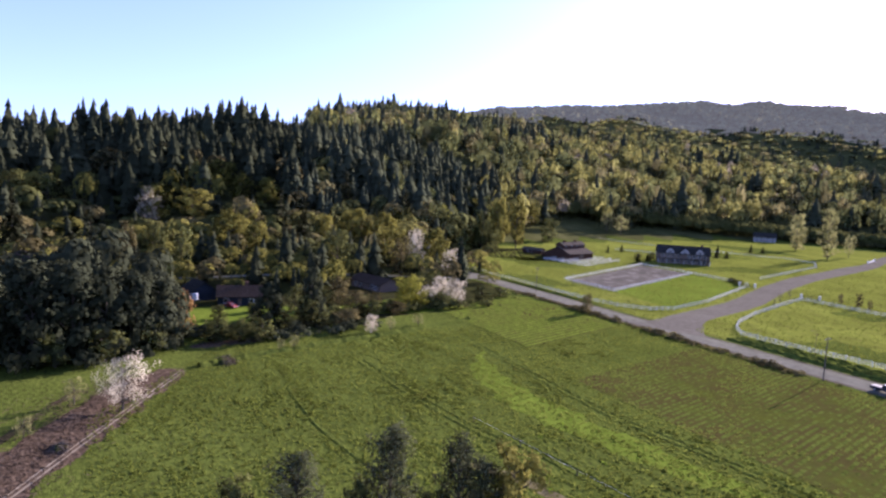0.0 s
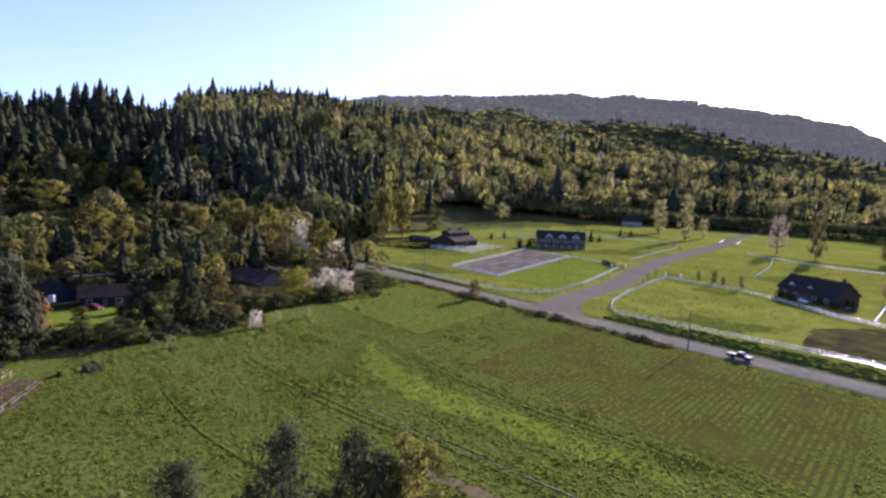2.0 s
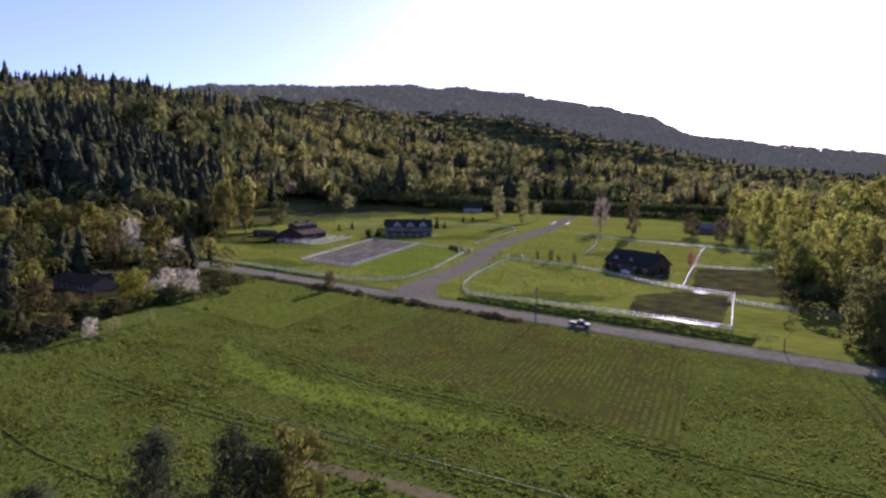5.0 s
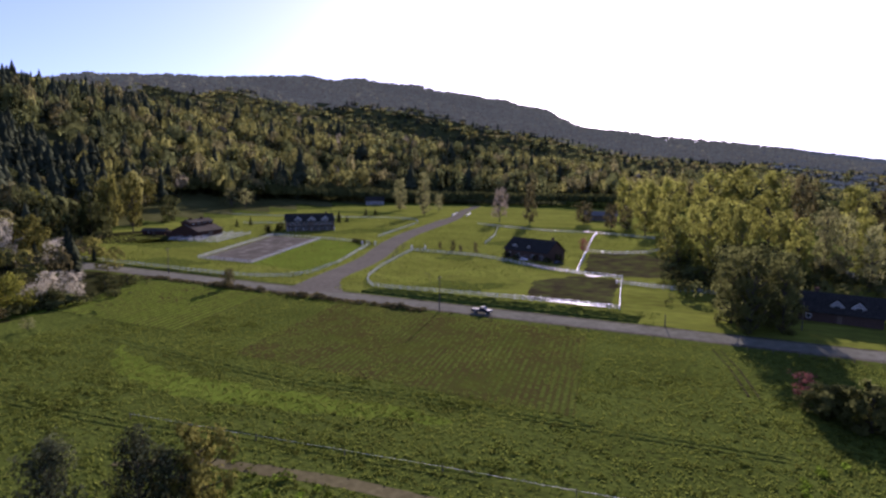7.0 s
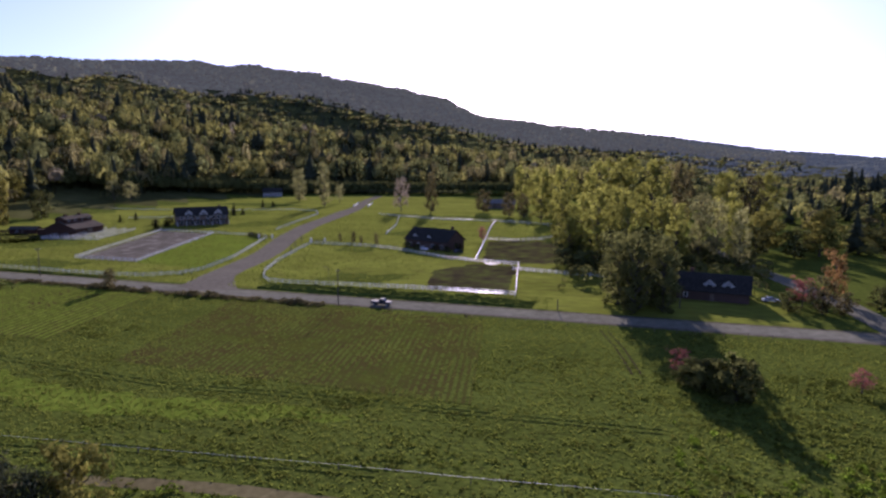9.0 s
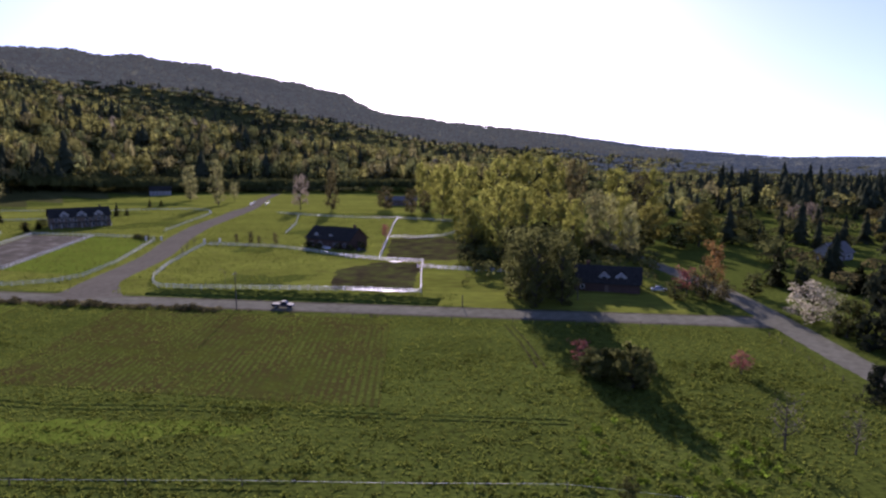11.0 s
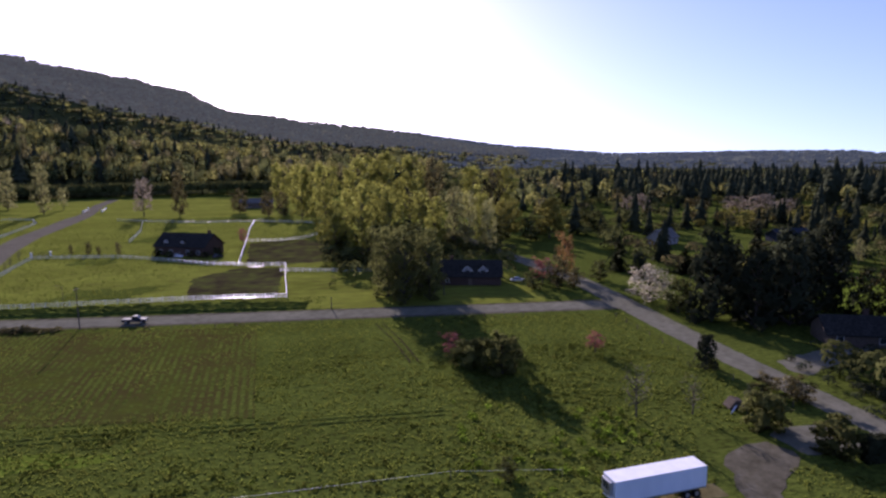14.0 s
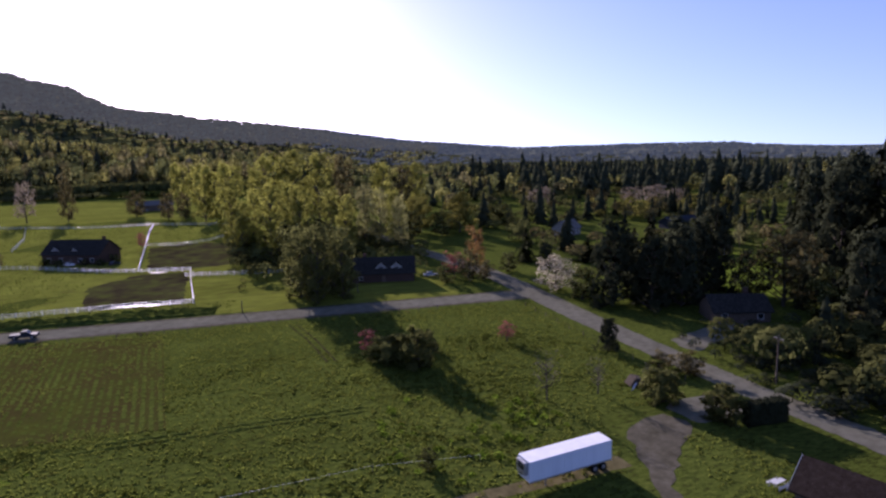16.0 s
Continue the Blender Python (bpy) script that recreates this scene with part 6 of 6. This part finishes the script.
car(-66, 149.2, 1, "dark", "dark pickup truck with a pale glinting roof on the country road", truck=True, z=0.07)
car(-90, 252.5, -25, "white", "white car parked before the brick house")
car(37, 186, -5, "silver", "silver car parked beside the dormered house")
car(-193, 35, 30, "red", "red car parked beside the blue house")
car(-270, 18, 15, "white", "white car parked on the old lane")
car(-73, 249, 60, "dark", "dark car parked beside the brick house")
car(140, 186, 30, "silver", "silver car parked in a garden drive")

# camper trailer beside the blue house
root = thing("camper_trailer", here(-207, 27, -30), "white camper trailer beside the blue house", "camper")
part("body", bevelled(boxes((-2.8, 2.8, -1.15, 1.15, 0.5, 2.8)), 0.25, 3), PAINT["white"], root)
for x in (-1.4, 1.2):
    part("window", boxes((x - 0.5, x + 0.5, -1.17, -1.13, 1.5, 2.1)), M_GLASS, root)
for y in (-1.0, 1.0):
    wheel(root, 0, y, 0.33)

# box trailer
M_BOX = material("white_trailer_skin", [(0.66, 0.7, 0.76), (0.74, 0.77, 0.82)], 0.6, 0.5, coarse=0.08, coarse_scale=0.3, stretch=(1, 1, 0.3))
root = thing("box_trailer", here(27.2, 60.8, 12), "long white box trailer parked on the grass", "trailer")
part("box", bevelled(boxes((-6.1, 6.1, -1.25, 1.25, 1.15, 3.75)), 0.04), M_BOX, root)
part("roof", bevelled(boxes((-6.12, 6.12, -1.27, 1.27, 3.754, 3.8)), 0.015), PAINT["white"], root)
for y in (-1.26, 1.26):
    part("bottom_rail", boxes((-6.1, 6.1, y - 0.02, y + 0.02, 1.1, 1.28)), M_METAL, root)
    part("landing_leg", boxes((-3.6, -3.45, y * 0.6 - 0.07, y * 0.6 + 0.07, 0.05, 1.15)), M_METAL, root)
part("cooling_unit", bevelled(boxes((-6.55, -6.1, -0.9, 0.9, 2.0, 3.6)), 0.08, 2), M_METAL, root, "grey cooling unit with a dark grille")
part("grille", boxes((-6.58, -6.55, -0.6, 0.6, 2.6, 3.4)), M_GLASS, root)
part("bulkhead_hatch", boxes((-6.14, -6.1, 0.3, 1.1, 1.4, 2.2)), M_GLASS, root)
for x in (3.6, 4.9):
    for y in (-1.05, 1.05):
        wheel(root, x, y, 0.5, 0.35)
for k in range(-5, 6):
    for y in (-1.26, 1.26):
        part("panel_seam", boxes((k * 1.1 - 0.012, k * 1.1 + 0.012, y - 0.008, y + 0.008, 1.3, 3.72)), M_BOX, root)
for y in (-0.64, 0.64):
    part("rear_door", boxes((6.1, 6.14, y - 0.6, y + 0.6, 1.2, 3.7)), M_BOX, root)

# ---------------------------------------------------------------- clutter
def clipped_hedge(s, n, w, d, h, label):
    root = thing("clipped_hedge", here(s, n, 0), label, "hedge")
    rng = np.random.default_rng(5)
    v, f = [], []
    for k in range(1500):
        p = rng.uniform((-w / 2, -d / 2, 0), (w / 2, d / 2, h))
        face = rng.integers(0, 3)
        p[face] = ((-w / 2, w / 2), (-d / 2, d / 2), (0.1, h))[face][rng.integers(0, 2)] + rng.normal(0, 0.08)
        a = rng.normal(size=3)
        a /= np.linalg.norm(a)
        b = np.cross(a, rng.normal(size=3))
        b /= np.linalg.norm(b)
        i = len(v)
        v += [p + a * 0.25, p + b * 0.22, p - a * 0.25]
        f.append((i, i + 1, i + 2))
    part("foliage", mesh_of("foliage", v, f, M_LEAF["conifer"]), None, root)
    part("core", boxes((-w / 2 + 0.15, w / 2 - 0.15, -d / 2 + 0.15, d / 2 - 0.15, 0, h - 0.15)), M_LEAF["conifer"], root)


clipped_hedge(61, 66.5, 6.5, 1.8, 3.4, "dark clipped evergreen hedge beside the road")


def brush_pile(s, n, w, h, mat, label, count=160, seed=1):
    root = thing("brush_pile", here(s, n), label, "brush pile")
    rng = random.Random(seed)
    bm = bmesh.new()
    for k in range(count):
        r = math.sqrt(rng.random()) * w / 2
        a = rng.uniform(0, 6.3)
        p = Vector((r * math.cos(a), r * math.sin(a) * 0.6, h * (1 - (2 * r / w) ** 2) * rng.uniform(0.1, 1)))
        q = p + Vector((rng.gauss(0, 1), rng.gauss(0, 0.6), rng.gauss(0, 0.25))) * 0.9
        q.z = max(0.02, q.z)
        tube(bm, p, q, rng.uniform(0.03, 0.08), 0.015, 4)
    part("branch_heap", bm, mat, root)
    part("core", bevelled(prism(bmesh.new(), [(-w * 0.42, -0.05), (w * 0.42, -0.05), (w * 0.2, h * 0.6), (-w * 0.15, h * 0.7)], -w * 0.2, w * 0.2), 0.3, 2), M_MUD, root)


rngt = np.random.default_rng(61)
ts = rngt.uniform(-132, -82, 1500)
tn = np.interp(ts, (-132, -120, -100, -82), (6, -2, -9, -14)) + rngt.normal(0, 4.0, 1500)
tx, ty = at(ts, tn)
ta, tl, tz = rngt.uniform(0, 6.3, 1500), rngt.uniform(0.3, 1.3, 1500), rngt.uniform(0.02, 0.3, 1500)
tv = np.stack([np.stack([tx - np.cos(ta) * tl, ty - np.sin(ta) * tl, tz * 0.3], -1), np.stack([tx - np.sin(ta) * 0.07, ty + np.cos(ta) * 0.07, tz], -1), np.stack([tx + np.cos(ta) * tl, ty + np.sin(ta) * tl, tz * 0.6], -1), np.stack([tx + np.sin(ta) * 0.07, ty - np.cos(ta) * 0.07, tz], -1)], 1).reshape(-1, 3)
tagged(new("cut_brush", mesh_of("cut_brush", tv, np.arange(6000).reshape(-1, 4), M_MULCH)), "loose cut twigs scattered along the field edge", "twigs", kind="stuff")
brush_pile(-136, 24, 7.5, 1.3, M_BARK, "dark pile of cut branches at the field edge", 220, 1)
brush_pile(-62, 46, 4.5, 1.4, M_MULCH, "pale pile of rubble and cut wood below the trees", 150, 2)
brush_pile(-100, -5, 4, 0.9, M_BARK, "dark heap of brush on the litter", 120, 3)
root = thing("junk_heap", here(51, 85), "dark heap with a white board leaning on it", "junk")
part("tarp", bevelled(prism(bmesh.new(), [(-1.6, 0), (1.6, 0), (0.9, 1.2), (-0.5, 1.5)], -1.2, 1.2), 0.25, 2), M_BARK, root)
bm = boxes((-1.5, 1.5, -0.14, 0.14, -0.04, 0.04))
bmesh.ops.transform(bm, matrix=pose(-1.0, -1.6, 0.5, 12, -18, 40), verts=bm.verts[:])
part("board", bm, M_WHITE, root)
root = thing("picnic_table", here(50, 51.5, 15), "white picnic table beside the brown-roofed house", "table")
for y0, z in ((-0.35, 0.74), (-0.95, 0.44), (0.65, 0.44)):
    wy = 0.7 if z > 0.5 else 0.3
    part("board", boxes((-0.95, 0.95, y0, y0 + wy, z, z + 0.05)), M_WHITE, root)
for x in (-0.7, 0.7):
    part("leg", boxes((x - 0.04, x + 0.04, -0.7, -0.6, 0, 0.74), (x - 0.04, x + 0.04, 0.6, 0.7, 0, 0.74), (x - 0.04, x + 0.04, -0.9, 0.9, 0.4, 0.44)), M_WHITE, root)
